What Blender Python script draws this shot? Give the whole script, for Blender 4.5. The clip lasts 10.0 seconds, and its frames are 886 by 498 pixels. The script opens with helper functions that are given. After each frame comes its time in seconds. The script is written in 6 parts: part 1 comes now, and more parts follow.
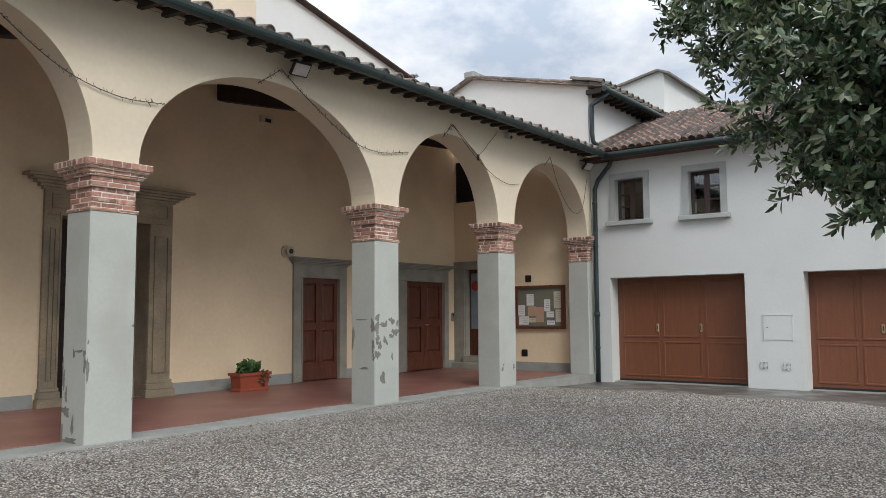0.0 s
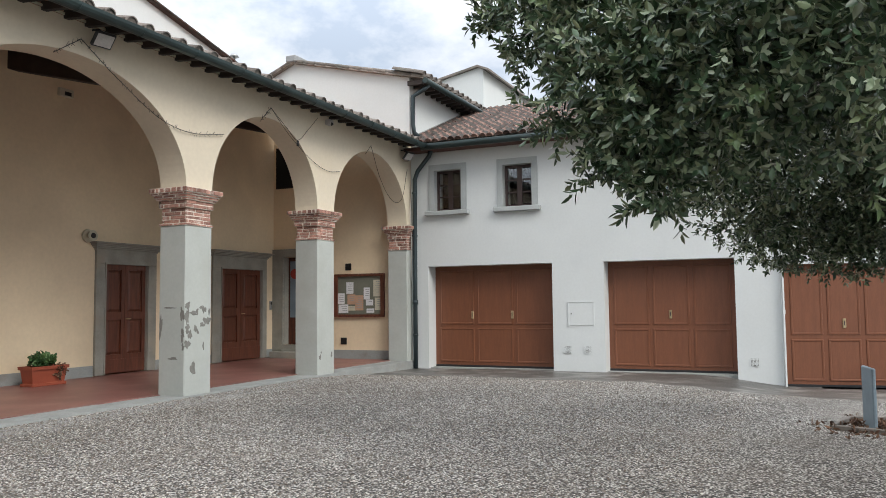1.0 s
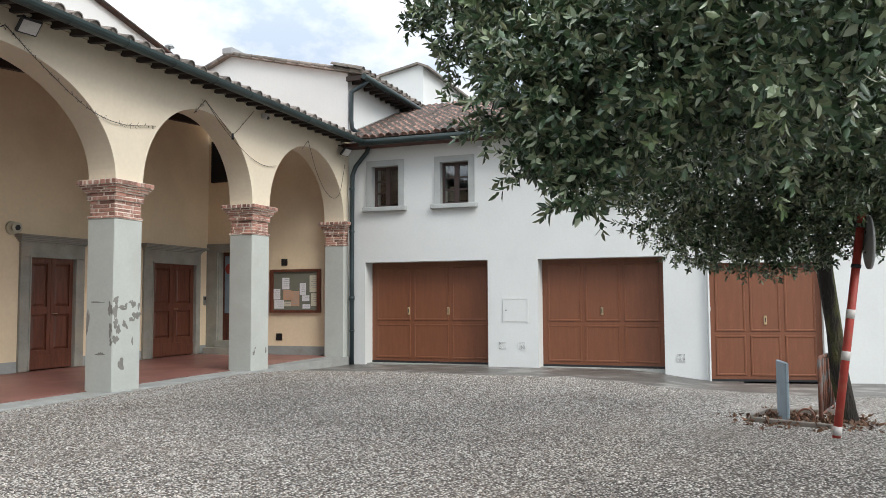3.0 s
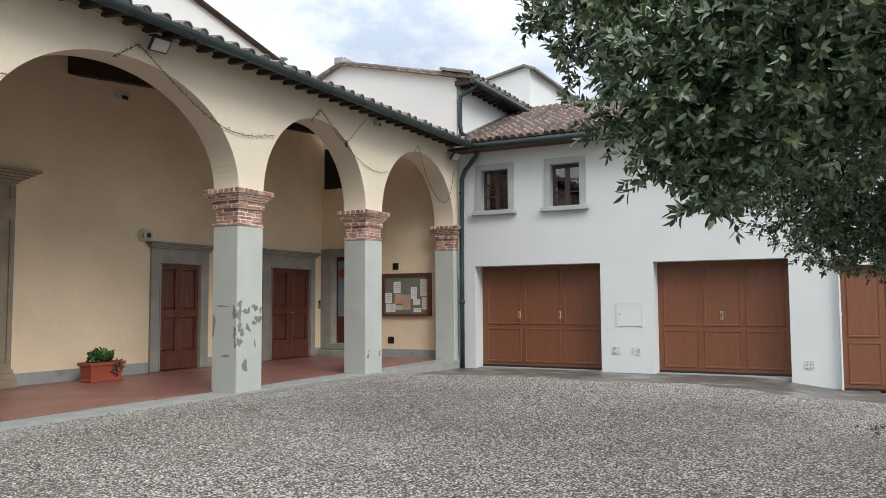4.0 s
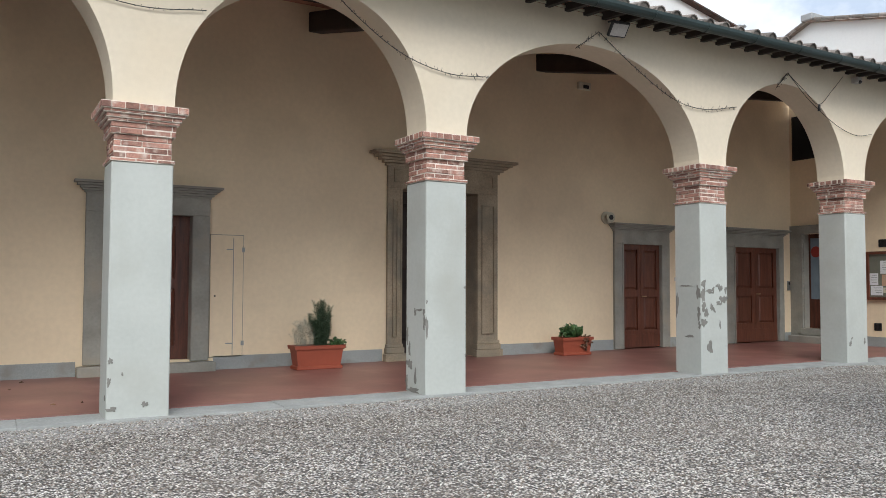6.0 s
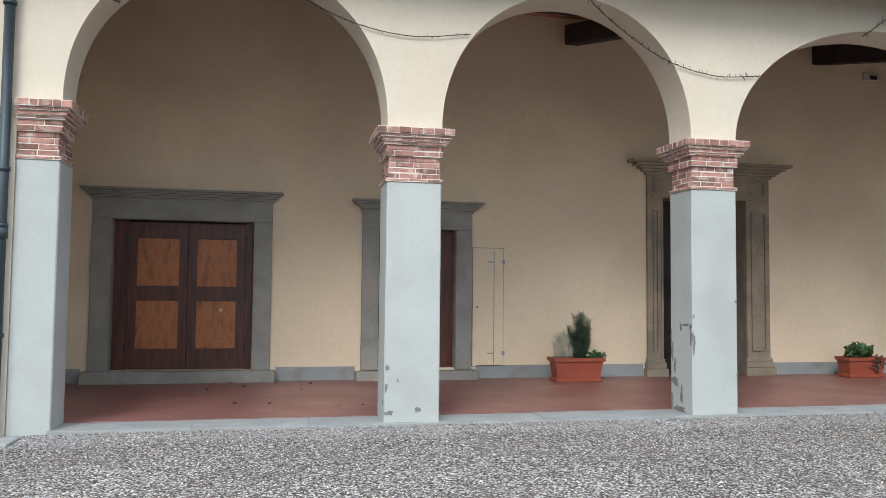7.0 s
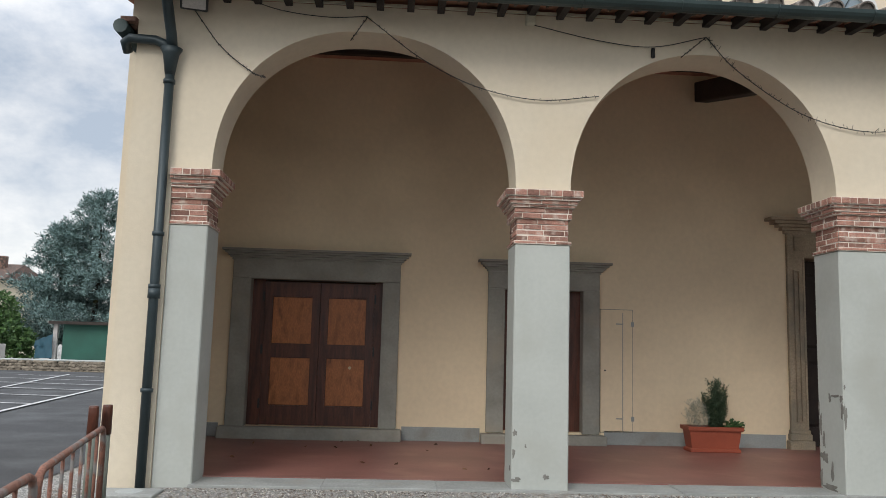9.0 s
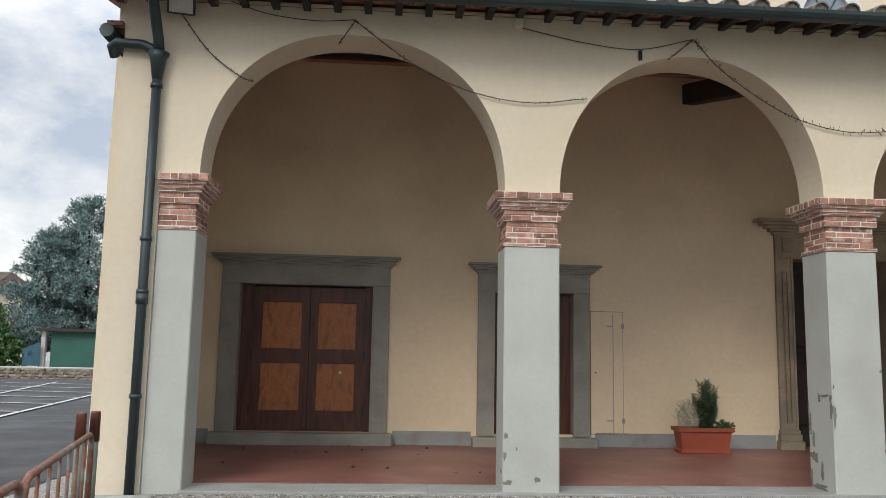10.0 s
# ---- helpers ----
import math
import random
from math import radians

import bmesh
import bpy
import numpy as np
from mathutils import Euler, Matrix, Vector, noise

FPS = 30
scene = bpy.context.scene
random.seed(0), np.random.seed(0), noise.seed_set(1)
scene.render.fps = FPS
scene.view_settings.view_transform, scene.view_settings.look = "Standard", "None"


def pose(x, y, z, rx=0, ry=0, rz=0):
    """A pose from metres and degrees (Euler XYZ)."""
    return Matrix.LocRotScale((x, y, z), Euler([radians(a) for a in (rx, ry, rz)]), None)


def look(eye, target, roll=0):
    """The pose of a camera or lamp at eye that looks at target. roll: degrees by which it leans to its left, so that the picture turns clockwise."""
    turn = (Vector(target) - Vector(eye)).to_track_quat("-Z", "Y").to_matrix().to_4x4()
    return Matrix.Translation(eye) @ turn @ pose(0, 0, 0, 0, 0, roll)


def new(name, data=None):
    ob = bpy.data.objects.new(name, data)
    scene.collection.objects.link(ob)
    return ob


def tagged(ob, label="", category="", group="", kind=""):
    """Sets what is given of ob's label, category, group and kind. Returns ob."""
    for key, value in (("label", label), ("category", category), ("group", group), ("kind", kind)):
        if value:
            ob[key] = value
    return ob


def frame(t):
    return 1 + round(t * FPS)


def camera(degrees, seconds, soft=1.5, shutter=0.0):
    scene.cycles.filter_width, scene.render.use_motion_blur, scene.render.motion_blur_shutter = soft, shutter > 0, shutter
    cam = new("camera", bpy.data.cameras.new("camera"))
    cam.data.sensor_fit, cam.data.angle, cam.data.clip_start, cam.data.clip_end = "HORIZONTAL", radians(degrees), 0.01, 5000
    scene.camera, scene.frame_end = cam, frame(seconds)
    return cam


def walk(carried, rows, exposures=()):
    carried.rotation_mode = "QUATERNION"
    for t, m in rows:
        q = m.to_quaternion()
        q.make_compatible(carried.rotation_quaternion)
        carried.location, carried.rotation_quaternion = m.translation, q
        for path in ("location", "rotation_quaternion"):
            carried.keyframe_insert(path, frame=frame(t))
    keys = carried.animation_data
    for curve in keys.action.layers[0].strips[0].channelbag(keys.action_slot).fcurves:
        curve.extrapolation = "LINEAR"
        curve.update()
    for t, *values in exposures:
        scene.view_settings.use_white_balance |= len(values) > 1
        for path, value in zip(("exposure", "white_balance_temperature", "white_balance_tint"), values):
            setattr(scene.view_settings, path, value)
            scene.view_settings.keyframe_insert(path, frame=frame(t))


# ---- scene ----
cam = camera(58.4, 10.0, soft=0.5)
PATH = [
    (0, (-9.139, -8.217, 1.369), (-7.547, -7.018, 1.534), -0.4),
    (0.5, (-9.109, -8.279, 1.352), (-7.39, -7.263, 1.482), -0.4),
    (1, (-9.094, -8.318, 1.335), (-7.276, -7.495, 1.47), -0.6),
    (1.5, (-9.097, -8.354, 1.325), (-7.236, -7.636, 1.473), -0.5),
    (2, (-9.154, -8.391, 1.32), (-7.287, -7.689, 1.471), -0.5),
    (3.3, (-9.138, -8.442, 1.316), (-7.263, -7.755, 1.434), -0.2),
    (3.5, (-9.172, -8.391, 1.325), (-7.313, -7.664, 1.446), -0.3),
    (4, (-9.138, -8.291, 1.337), (-7.37, -7.366, 1.472), -0.3),
    (4.5, (-9.134, -8.279, 1.316), (-7.464, -7.186, 1.437), -0.2),
    (5, (-9.113, -8.245, 1.296), (-7.569, -6.978, 1.397), 0.0),
    (5.5, (-9.114, -8.255, 1.288), (-7.771, -6.777, 1.385), 0.3),
    (6, (-9.125, -8.174, 1.297), (-8.12, -6.447, 1.388), 0.2),
    (6.2, (-9.141, -8.153, 1.292), (-8.278, -6.352, 1.388), 0.3),
    (7.3, (-9.239, -8.12, 1.342), (-8.929, -6.148, 1.461), 0.7),
    (7.5, (-9.253, -8.113, 1.341), (-9.001, -6.134, 1.471), 0.8),
    (8, (-9.267, -8.097, 1.367), (-9.136, -6.109, 1.534), 1.0),
    (8.5, (-9.269, -8.099, 1.376), (-9.17, -6.111, 1.573), 1.0),
    (9, (-9.285, -8.113, 1.39), (-9.171, -6.131, 1.638), 1.6),
    (9.5, (-9.27, -8.108, 1.382), (-9.143, -6.132, 1.663), 1.5),
    (10, (-9.277, -8.103, 1.379), (-9.139, -6.125, 1.638), 1.1),
]
EXPOSURES = [(0.0, 0.57, 6500, 10), (1.0, 0.80, 6500, 10), (2.0, 0.95, 6500, 10), (3.5, 0.98, 6500, 10), (4.5, 0.75, 6500, 10), (5.5, 0.79, 6400, 10), (6.2, 0.93, 6250, 10), (7.5, 0.98, 5950, 10), (8.0, 0.54, 6350, 10), (8.5, 0.44, 6500, 10), (9.5, 0.54, 6600, 10), (10.0, 0.55, 6650, 10)]
walk(cam, [(t, look(eye, target, roll)) for t, eye, target, roll in PATH], EXPOSURES)

# ---- world and light ----
world = bpy.data.worlds.new("sky")
scene.world = world
world.use_nodes = True
wn, wl = world.node_tree.nodes, world.node_tree.links
wn.clear()
sky = wn.new("ShaderNodeTexSky")
sky.sky_type, sky.sun_disc = "NISHITA", False
sky.sun_elevation, sky.sun_rotation = radians(38), radians(208)
sky_bg = wn.new("ShaderNodeBackground")
sky_bg.inputs[1].default_value = 0.10
wl.new(sky.outputs[0], sky_bg.inputs[0])
tc = wn.new("ShaderNodeTexCoord")
mp = wn.new("ShaderNodeMapping")
mp.inputs["Scale"].default_value = (1.0, 1.0, 1.7)
wl.new(tc.outputs["Generated"], mp.inputs[0])
cl = wn.new("ShaderNodeTexNoise")
cl.inputs["Scale"].default_value, cl.inputs["Detail"].default_value = 3.2, 7.0
cl.inputs["Roughness"].default_value = 0.6
wl.new(mp.outputs[0], cl.inputs["Vector"])
ramp = wn.new("ShaderNodeValToRGB")
e = ramp.color_ramp.elements
e[0].position, e[0].color = 0.40, (0.50, 0.57, 0.67, 1)
e[1].position, e[1].color = 0.58, (1.0, 1.0, 1.0, 1)
wl.new(cl.outputs[0], ramp.inputs[0])
cloud_bg = wn.new("ShaderNodeBackground")
# an overcast sky is brighter towards the zenith
sepz = wn.new("ShaderNodeSeparateXYZ")
wl.new(tc.outputs["Generated"], sepz.inputs[0])
zen = wn.new("ShaderNodeMapRange")
zen.inputs[1].default_value, zen.inputs[2].default_value = 0.30, 1.0
zen.inputs[3].default_value, zen.inputs[4].default_value = 0.74, 2.30
wl.new(sepz.outputs[2], zen.inputs[0])
wl.new(zen.outputs[0], cloud_bg.inputs[1])
wl.new(ramp.outputs[0], cloud_bg.inputs[0])
mixw = wn.new("ShaderNodeMixShader")
mixw.inputs[0].default_value = 0.85
wl.new(sky_bg.outputs[0], mixw.inputs[1])
wl.new(cloud_bg.outputs[0], mixw.inputs[2])
wout = wn.new("ShaderNodeOutputWorld")
wl.new(mixw.outputs[0], wout.inputs[0])
sun = new("sun", bpy.data.lights.new("sun", "SUN"))
sun.data.energy, sun.data.angle, sun.data.color = 1.1, radians(25), (1.0, 0.96, 0.9)
sun.matrix_world = look((-13, -24, 21), (0, 0, 0))

# ---- materials ----
def material(name, base, rough=0.8, metal=0.0, var=0.12, scale=3.0, fine=60.0, fine_var=0.08,
             bump=0.15, bump_scale=80.0, dist=0.01, dirt=None, dirt_scale=1.2, dirt_cut=(0.55, 0.75), obj_rand=0.0, island=0.0, stretch=None):
    """Plain surface with broad and fine variation of colour, fine relief and stains of a second colour."""
    m = bpy.data.materials.new(name)
    m.use_nodes = True
    n, l = m.node_tree.nodes, m.node_tree.links
    b = n["Principled BSDF"]
    b.inputs["Roughness"].default_value, b.inputs["Metallic"].default_value = rough, metal
    co = n.new("ShaderNodeTexCoord")
    vec = co.outputs["Object"]
    if stretch:
        mpp = n.new("ShaderNodeMapping")
        mpp.inputs["Scale"].default_value = stretch
        l.new(vec, mpp.inputs[0])
        vec = mpp.outputs[0]
    def noise_tex(s, d=5.0):
        t = n.new("ShaderNodeTexNoise")
        t.inputs["Scale"].default_value, t.inputs["Detail"].default_value = s, d
        l.new(vec, t.inputs["Vector"])
        return t.outputs[0]
    def remap(v, a, c):
        r = n.new("ShaderNodeMapRange")
        r.inputs[1].default_value, r.inputs[2].default_value = 0.3, 0.7
        r.inputs[3].default_value, r.inputs[4].default_value = a, c
        l.new(v, r.inputs[0])
        return r.outputs[0]
    def times(a, c):
        t = n.new("ShaderNodeMath")
        t.operation = "MULTIPLY"
        l.new(a, t.inputs[0])
        l.new(c, t.inputs[1])
        return t.outputs[0]
    v = times(remap(noise_tex(scale), 1 - var, 1 + var), remap(noise_tex(fine, 3.0), 1 - fine_var, 1 + fine_var))
    if obj_rand:
        oi = n.new("ShaderNodeObjectInfo")
        r = n.new("ShaderNodeMapRange")
        r.inputs[3].default_value, r.inputs[4].default_value = 1 - obj_rand, 1 + obj_rand
        l.new(oi.outputs["Random"], r.inputs[0])
        v = times(v, r.outputs[0])
    if island:
        gi = n.new("ShaderNodeNewGeometry")
        r = n.new("ShaderNodeMapRange")
        r.inputs[3].default_value, r.inputs[4].default_value = 1 - island, 1 + island
        l.new(gi.outputs["Random Per Island"], r.inputs[0])
        v = times(v, r.outputs[0])
    col = n.new("ShaderNodeVectorMath")
    col.operation = "SCALE"
    col.inputs[0].default_value = base
    l.new(v, col.inputs["Scale"])
    out = col.outputs[0]
    if dirt:
        mx = n.new("ShaderNodeMix")
        mx.data_type = "RGBA"
        r = n.new("ShaderNodeMapRange")
        r.inputs[1].default_value, r.inputs[2].default_value = dirt_cut
        l.new(noise_tex(dirt_scale, 8.0), r.inputs[0])
        l.new(r.outputs[0], mx.inputs[0])
        l.new(out, mx.inputs[6])
        mx.inputs[7].default_value = (*dirt, 1)
        out = mx.outputs[2]
    l.new(out, b.inputs["Base Color"])
    if bump:
        bp = n.new("ShaderNodeBump")
        bp.inputs["Strength"].default_value, bp.inputs["Distance"].default_value = bump, dist
        l.new(noise_tex(bump_scale, 4.0), bp.inputs["Height"])
        l.new(bp.outputs[0], b.inputs["Normal"])
    return m


CREAM = material("cream_plaster", (0.635, 0.56, 0.435), 0.9, var=0.05, scale=0.8, fine=14, fine_var=0.03, bump=0.12, bump_scale=60, dirt=(0.60, 0.50, 0.36), dirt_scale=0.7, dirt_cut=(0.55, 0.9))
INNER = material("ochre_plaster", (0.775, 0.64, 0.445), 0.9, var=0.06, scale=0.7, fine=14, fine_var=0.03, bump=0.12, bump_scale=60, dirt=(0.58, 0.47, 0.32), dirt_scale=0.6, dirt_cut=(0.52, 0.9))
WHITE = material("white_plaster", (0.615, 0.635, 0.622), 0.9, var=0.04, scale=0.7, fine=20, fine_var=0.02, bump=0.12, bump_scale=50, dirt=(0.52, 0.545, 0.55), dirt_scale=0.8, dirt_cut=(0.58, 0.95))
PIER = material("grey_green_paint", (0.425, 0.445, 0.412), 0.75, var=0.05, scale=1.6, fine=22, fine_var=0.03, bump=0.08, bump_scale=25, dirt=(0.365, 0.37, 0.33), dirt_scale=1.3, dirt_cut=(0.52, 0.80))
SKIRT = material("grey_paint", (0.30, 0.32, 0.31), 0.8, var=0.08, scale=2, dirt=(0.24, 0.23, 0.20), dirt_scale=3)
BRICK = material("brick", (0.325, 0.170, 0.128), 0.9, var=0.25, scale=9, fine=70, fine_var=0.2, bump=0.6, bump_scale=60, dirt=(0.55, 0.45, 0.38), dirt_scale=11, dirt_cut=(0.52, 0.74), obj_rand=0.42)
MORTAR = material("mortar", (0.70, 0.62, 0.54), 0.95, var=0.12, scale=10, bump=0.4)
STONE = material("grey_sandstone", (0.285, 0.28, 0.245), 0.85, var=0.16, scale=3, fine=25, fine_var=0.06, bump=0.15, bump_scale=30, dirt=(0.33, 0.295, 0.235), dirt_scale=2.5, dirt_cut=(0.52, 0.8))
BROWNSTONE = material("weathered_brown_sandstone", (0.33, 0.27, 0.19), 0.9, var=0.22, scale=2.2, fine=40, fine_var=0.15, bump=0.4, bump_scale=35, dirt=(0.22, 0.20, 0.155), dirt_scale=1.8, dirt_cut=(0.48, 0.70))
PALE_STONE = material("pale_grey_stone", (0.36, 0.38, 0.37), 0.8, var=0.1, scale=2, fine=50, bump=0.2)
KERB = material("kerb_stone", (0.285, 0.295, 0.28), 0.85, var=0.16, scale=2.5, fine=40, fine_var=0.1, bump=0.3, dirt=(0.28, 0.27, 0.24), dirt_scale=3)
FLOOR = material("red_painted_floor", (0.245, 0.112, 0.094), 0.42, var=0.2, scale=1.2, fine=20, fine_var=0.06, bump=0.06, bump_scale=25, dirt=(0.37, 0.20, 0.155), dirt_scale=1.6, dirt_cut=(0.55, 0.85))
OLDWOOD = material("old_walnut", (0.088, 0.027, 0.014), 0.42, var=0.45, scale=3, fine=30, fine_var=0.25, bump=0.2, stretch=(6, 6, 0.6))
PANELWOOD = material("orange_brown_wood", (0.45, 0.165, 0.055), 0.5, var=0.4, scale=3, fine=25, fine_var=0.22, bump=0.15, stretch=(3, 3, 1.0), dirt=(0.13, 0.05, 0.02), dirt_scale=3.0, dirt_cut=(0.48, 0.75))
DOORWOOD = material("reddish_door_wood", (0.118, 0.040, 0.023), 0.42, var=0.3, scale=3, fine=25, fine_var=0.15, bump=0.15, stretch=(6, 6, 0.7))
GARAGE = material("brown_garage_wood", (0.170, 0.060, 0.027), 0.5, var=0.10, scale=3, fine=25, fine_var=0.10, bump=0.1, stretch=(5, 5, 0.6))
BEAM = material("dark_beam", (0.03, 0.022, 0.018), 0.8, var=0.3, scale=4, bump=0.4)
SOFFIT = material("terracotta_soffit", (0.40, 0.19, 0.125), 0.9, var=0.3, scale=5, bump=0.3)
RAFTER = material("rafter_wood", (0.085, 0.035, 0.025), 0.8, var=0.3, scale=4, bump=0.3)
TILE = material("roof_tile", (0.178, 0.155, 0.135), 0.92, var=0.3, scale=2.5, fine=40, fine_var=0.2, bump=0.4, bump_scale=60, dirt=(0.17, 0.165, 0.14), dirt_scale=2.2, dirt_cut=(0.48, 0.65), obj_rand=0.35, island=0.35)
RED_TILE = material("red_roof_tile", (0.150, 0.088, 0.068), 0.92, var=0.4, scale=5, fine=40, fine_var=0.25, bump=0.5, bump_scale=60, dirt=(0.050, 0.044, 0.037), dirt_scale=6.5, dirt_cut=(0.46, 0.56), obj_rand=0.8, island=0.5)
# Dark deck colour stands in for the shade in gaps between cover tiles.
SHADE_DECK = material("shaded_channel", (0.045, 0.038, 0.030), 0.95, var=0.4, scale=6, bump=0.5, dirt=(0.09, 0.06, 0.045), dirt_scale=7)
GUTTER = material("green_grey_gutter", (0.035, 0.055, 0.055), 0.45, metal=0.3, var=0.2, scale=2, bump=0.05)
PIPE = material("dark_green_pipe", (0.030, 0.045, 0.050), 0.45, metal=0.2, var=0.2, scale=2, bump=0.05)
# Near-black that puts the shade of unlit interiors into the colour.
DARK = material("unlit_black", (0.012, 0.012, 0.012), 0.9, bump=0)
CONCRETE = material("damp_concrete", (0.092, 0.086, 0.077), 0.45, var=0.35, scale=1.6, fine=40, fine_var=0.2, bump=0.35, dirt=(0.23, 0.22, 0.20), dirt_scale=1.7, dirt_cut=(0.52, 0.64))
ASPHALT = material("worn_asphalt", (0.042, 0.044, 0.047), 0.85, var=0.6, scale=1.1, fine=40, fine_var=0.35, bump=0.4, bump_scale=150, dirt=(0.030, 0.031, 0.034), dirt_scale=0.7, dirt_cut=(0.48, 0.62))
LINE = material("white_road_paint", (0.46, 0.46, 0.46), 0.8, var=0.3, scale=8, bump=0.1)
RUST = material("rusty_paint", (0.17, 0.075, 0.05), 0.8, var=0.3, scale=6, fine=80, fine_var=0.3, bump=0.4, dirt=(0.16, 0.15, 0.14), dirt_scale=5, dirt_cut=(0.5, 0.6))
BARK = material("bark", (0.024, 0.020, 0.016), 0.95, var=0.3, scale=5, fine=30, fine_var=0.3, bump=0.9, bump_scale=25, dist=0.03, dirt=(0.075, 0.075, 0.028), dirt_scale=2.5, dirt_cut=(0.5, 0.62), stretch=(2, 2, 0.6))
POT = material("terracotta_plastic", (0.285, 0.066, 0.034), 0.5, var=0.08, scale=4, bump=0.05)
SOIL = material("soil", (0.04, 0.03, 0.02), 0.95, var=0.3, scale=20, bump=0.6)
METAL = material("galvanised_metal", (0.35, 0.36, 0.36), 0.4, metal=0.8, bump=0.05)
BRASS = material("pale_brass", (0.55, 0.45, 0.28), 0.35, metal=0.9, bump=0)
BLACK = material("black_plastic", (0.015, 0.015, 0.016), 0.5, bump=0)
CORKBACK = material("green_grey_felt", (0.16, 0.165, 0.13), 0.95, var=0.1, bump=0.2)
PAPER = material("white_paper", (0.68, 0.69, 0.70), 0.8, var=0.04, bump=0)
TANPAPER = material("tan_paper", (0.48, 0.30, 0.20), 0.8, var=0.12, bump=0)
OCHRE = material("cream_board", (0.55, 0.52, 0.40), 0.8, var=0.08, bump=0)
REDPAINT = material("red_pole_paint", (0.33, 0.042, 0.03), 0.55, var=0.15, scale=4, bump=0.1, dirt=(0.30, 0.10, 0.06), dirt_scale=6)
WHITEPAINT = material("white_band", (0.47, 0.45, 0.43), 0.55, var=0.12, scale=8, bump=0.05)
BLUEPANEL = material("blue_grey_panel", (0.20, 0.26, 0.30), 0.6, var=0.12, scale=4, bump=0.05)
GREENSHED = material("green_sheet", (0.015, 0.09, 0.065), 0.6, var=0.15, scale=1, bump=0.05)
WINFRAME = material("dark_brown_frame", (0.048, 0.029, 0.025), 0.5, var=0.2, bump=0.05)
PLASTER_BARE = material("bare_render", (0.185, 0.18, 0.16), 0.95, var=0.15, scale=8, bump=0.5, bump_scale=30)
LEADGREY = material("flashing_grey", (0.28, 0.29, 0.29), 0.6, var=0.1, bump=0.05)


def glass_material(name, tint, rough):
    m = bpy.data.materials.new(name)
    m.use_nodes = True
    b = m.node_tree.nodes["Principled BSDF"]
    b.inputs["Base Color"].default_value = (*tint, 1)
    b.inputs["Roughness"].default_value = rough
    b.inputs["Transmission Weight"].default_value = 1.0
    b.inputs["IOR"].default_value = 1.9
    return m


GLASS = glass_material("window_glass", (0.85, 0.9, 0.9), 0.02)


def gravel_material():
    m = bpy.data.materials.new("gravel")
    m.use_nodes = True
    n, l = m.node_tree.nodes, m.node_tree.links
    b = n["Principled BSDF"]
    b.inputs["Roughness"].default_value = 0.9
    co = n.new("ShaderNodeTexCoord")
    vo = n.new("ShaderNodeTexVoronoi")
    vo.inputs["Scale"].default_value = 58.0
    l.new(co.outputs["Object"], vo.inputs["Vector"])
    sep = n.new("ShaderNodeSeparateColor")
    l.new(vo.outputs["Color"], sep.inputs[0])
    r1 = n.new("ShaderNodeValToRGB")
    el = r1.color_ramp.elements
    el[0].position, el[0].color = 0.0, (0.060, 0.052, 0.044, 1)
    el[1].position, el[1].color = 0.95, (0.80, 0.77, 0.71, 1)
    k = el.new(0.40)
    k.color = (0.24, 0.212, 0.178, 1)
    k = el.new(0.68)
    k.color = (0.53, 0.50, 0.455, 1)
    l.new(sep.outputs[0], r1.inputs[0])
    big = n.new("ShaderNodeTexNoise")
    big.inputs["Scale"].default_value, big.inputs["Detail"].default_value = 0.45, 6.0
    l.new(co.outputs["Object"], big.inputs["Vector"])
    r2 = n.new("ShaderNodeMapRange")
    r2.inputs[1].default_value, r2.inputs[2].default_value = 0.35, 0.68
    r2.inputs[3].default_value, r2.inputs[4].default_value = 0.90, 1.36
    l.new(big.outputs[0], r2.inputs[0])
    # Stone centres lighten and rims darken: shade between stones put into the colour.
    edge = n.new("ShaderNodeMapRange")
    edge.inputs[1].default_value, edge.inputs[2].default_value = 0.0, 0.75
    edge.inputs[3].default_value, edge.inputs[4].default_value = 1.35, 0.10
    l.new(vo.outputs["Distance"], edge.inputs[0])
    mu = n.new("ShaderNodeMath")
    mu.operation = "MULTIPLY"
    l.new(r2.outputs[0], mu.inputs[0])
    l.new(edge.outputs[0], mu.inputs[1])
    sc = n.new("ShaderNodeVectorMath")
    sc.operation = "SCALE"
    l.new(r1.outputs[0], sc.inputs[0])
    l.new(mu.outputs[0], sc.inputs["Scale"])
    # brown earthy patches between the stones
    mx = n.new("ShaderNodeMix")
    mx.data_type = "RGBA"
    no2 = n.new("ShaderNodeTexNoise")
    no2.inputs["Scale"].default_value, no2.inputs["Detail"].default_value = 0.8, 7.0
    l.new(co.outputs["Object"], no2.inputs["Vector"])
    r3 = n.new("ShaderNodeMapRange")
    r3.inputs[1].default_value, r3.inputs[2].default_value = 0.50, 0.75
    r3.inputs[4].default_value = 0.34
    l.new(no2.outputs[0], r3.inputs[0])
    l.new(r3.outputs[0], mx.inputs[0])
    l.new(sc.outputs[0], mx.inputs[6])
    mx.inputs[7].default_value = (0.19, 0.155, 0.125, 1)
    # a strip of pale dusty stones along the kerb
    pos = n.new("ShaderNodeSeparateXYZ")
    l.new(co.outputs["Object"], pos.inputs[0])
    wav = n.new("ShaderNodeMath")
    wav.operation = "MULTIPLY_ADD"
    wav.inputs[1].default_value = 0.9
    l.new(no2.outputs[0], wav.inputs[0])
    l.new(pos.outputs[1], wav.inputs[2])
    strip = n.new("ShaderNodeMapRange")
    strip.inputs[1].default_value, strip.inputs[2].default_value = -0.42, 0.0
    strip.inputs[4].default_value = 0.34
    l.new(wav.outputs[0], strip.inputs[0])
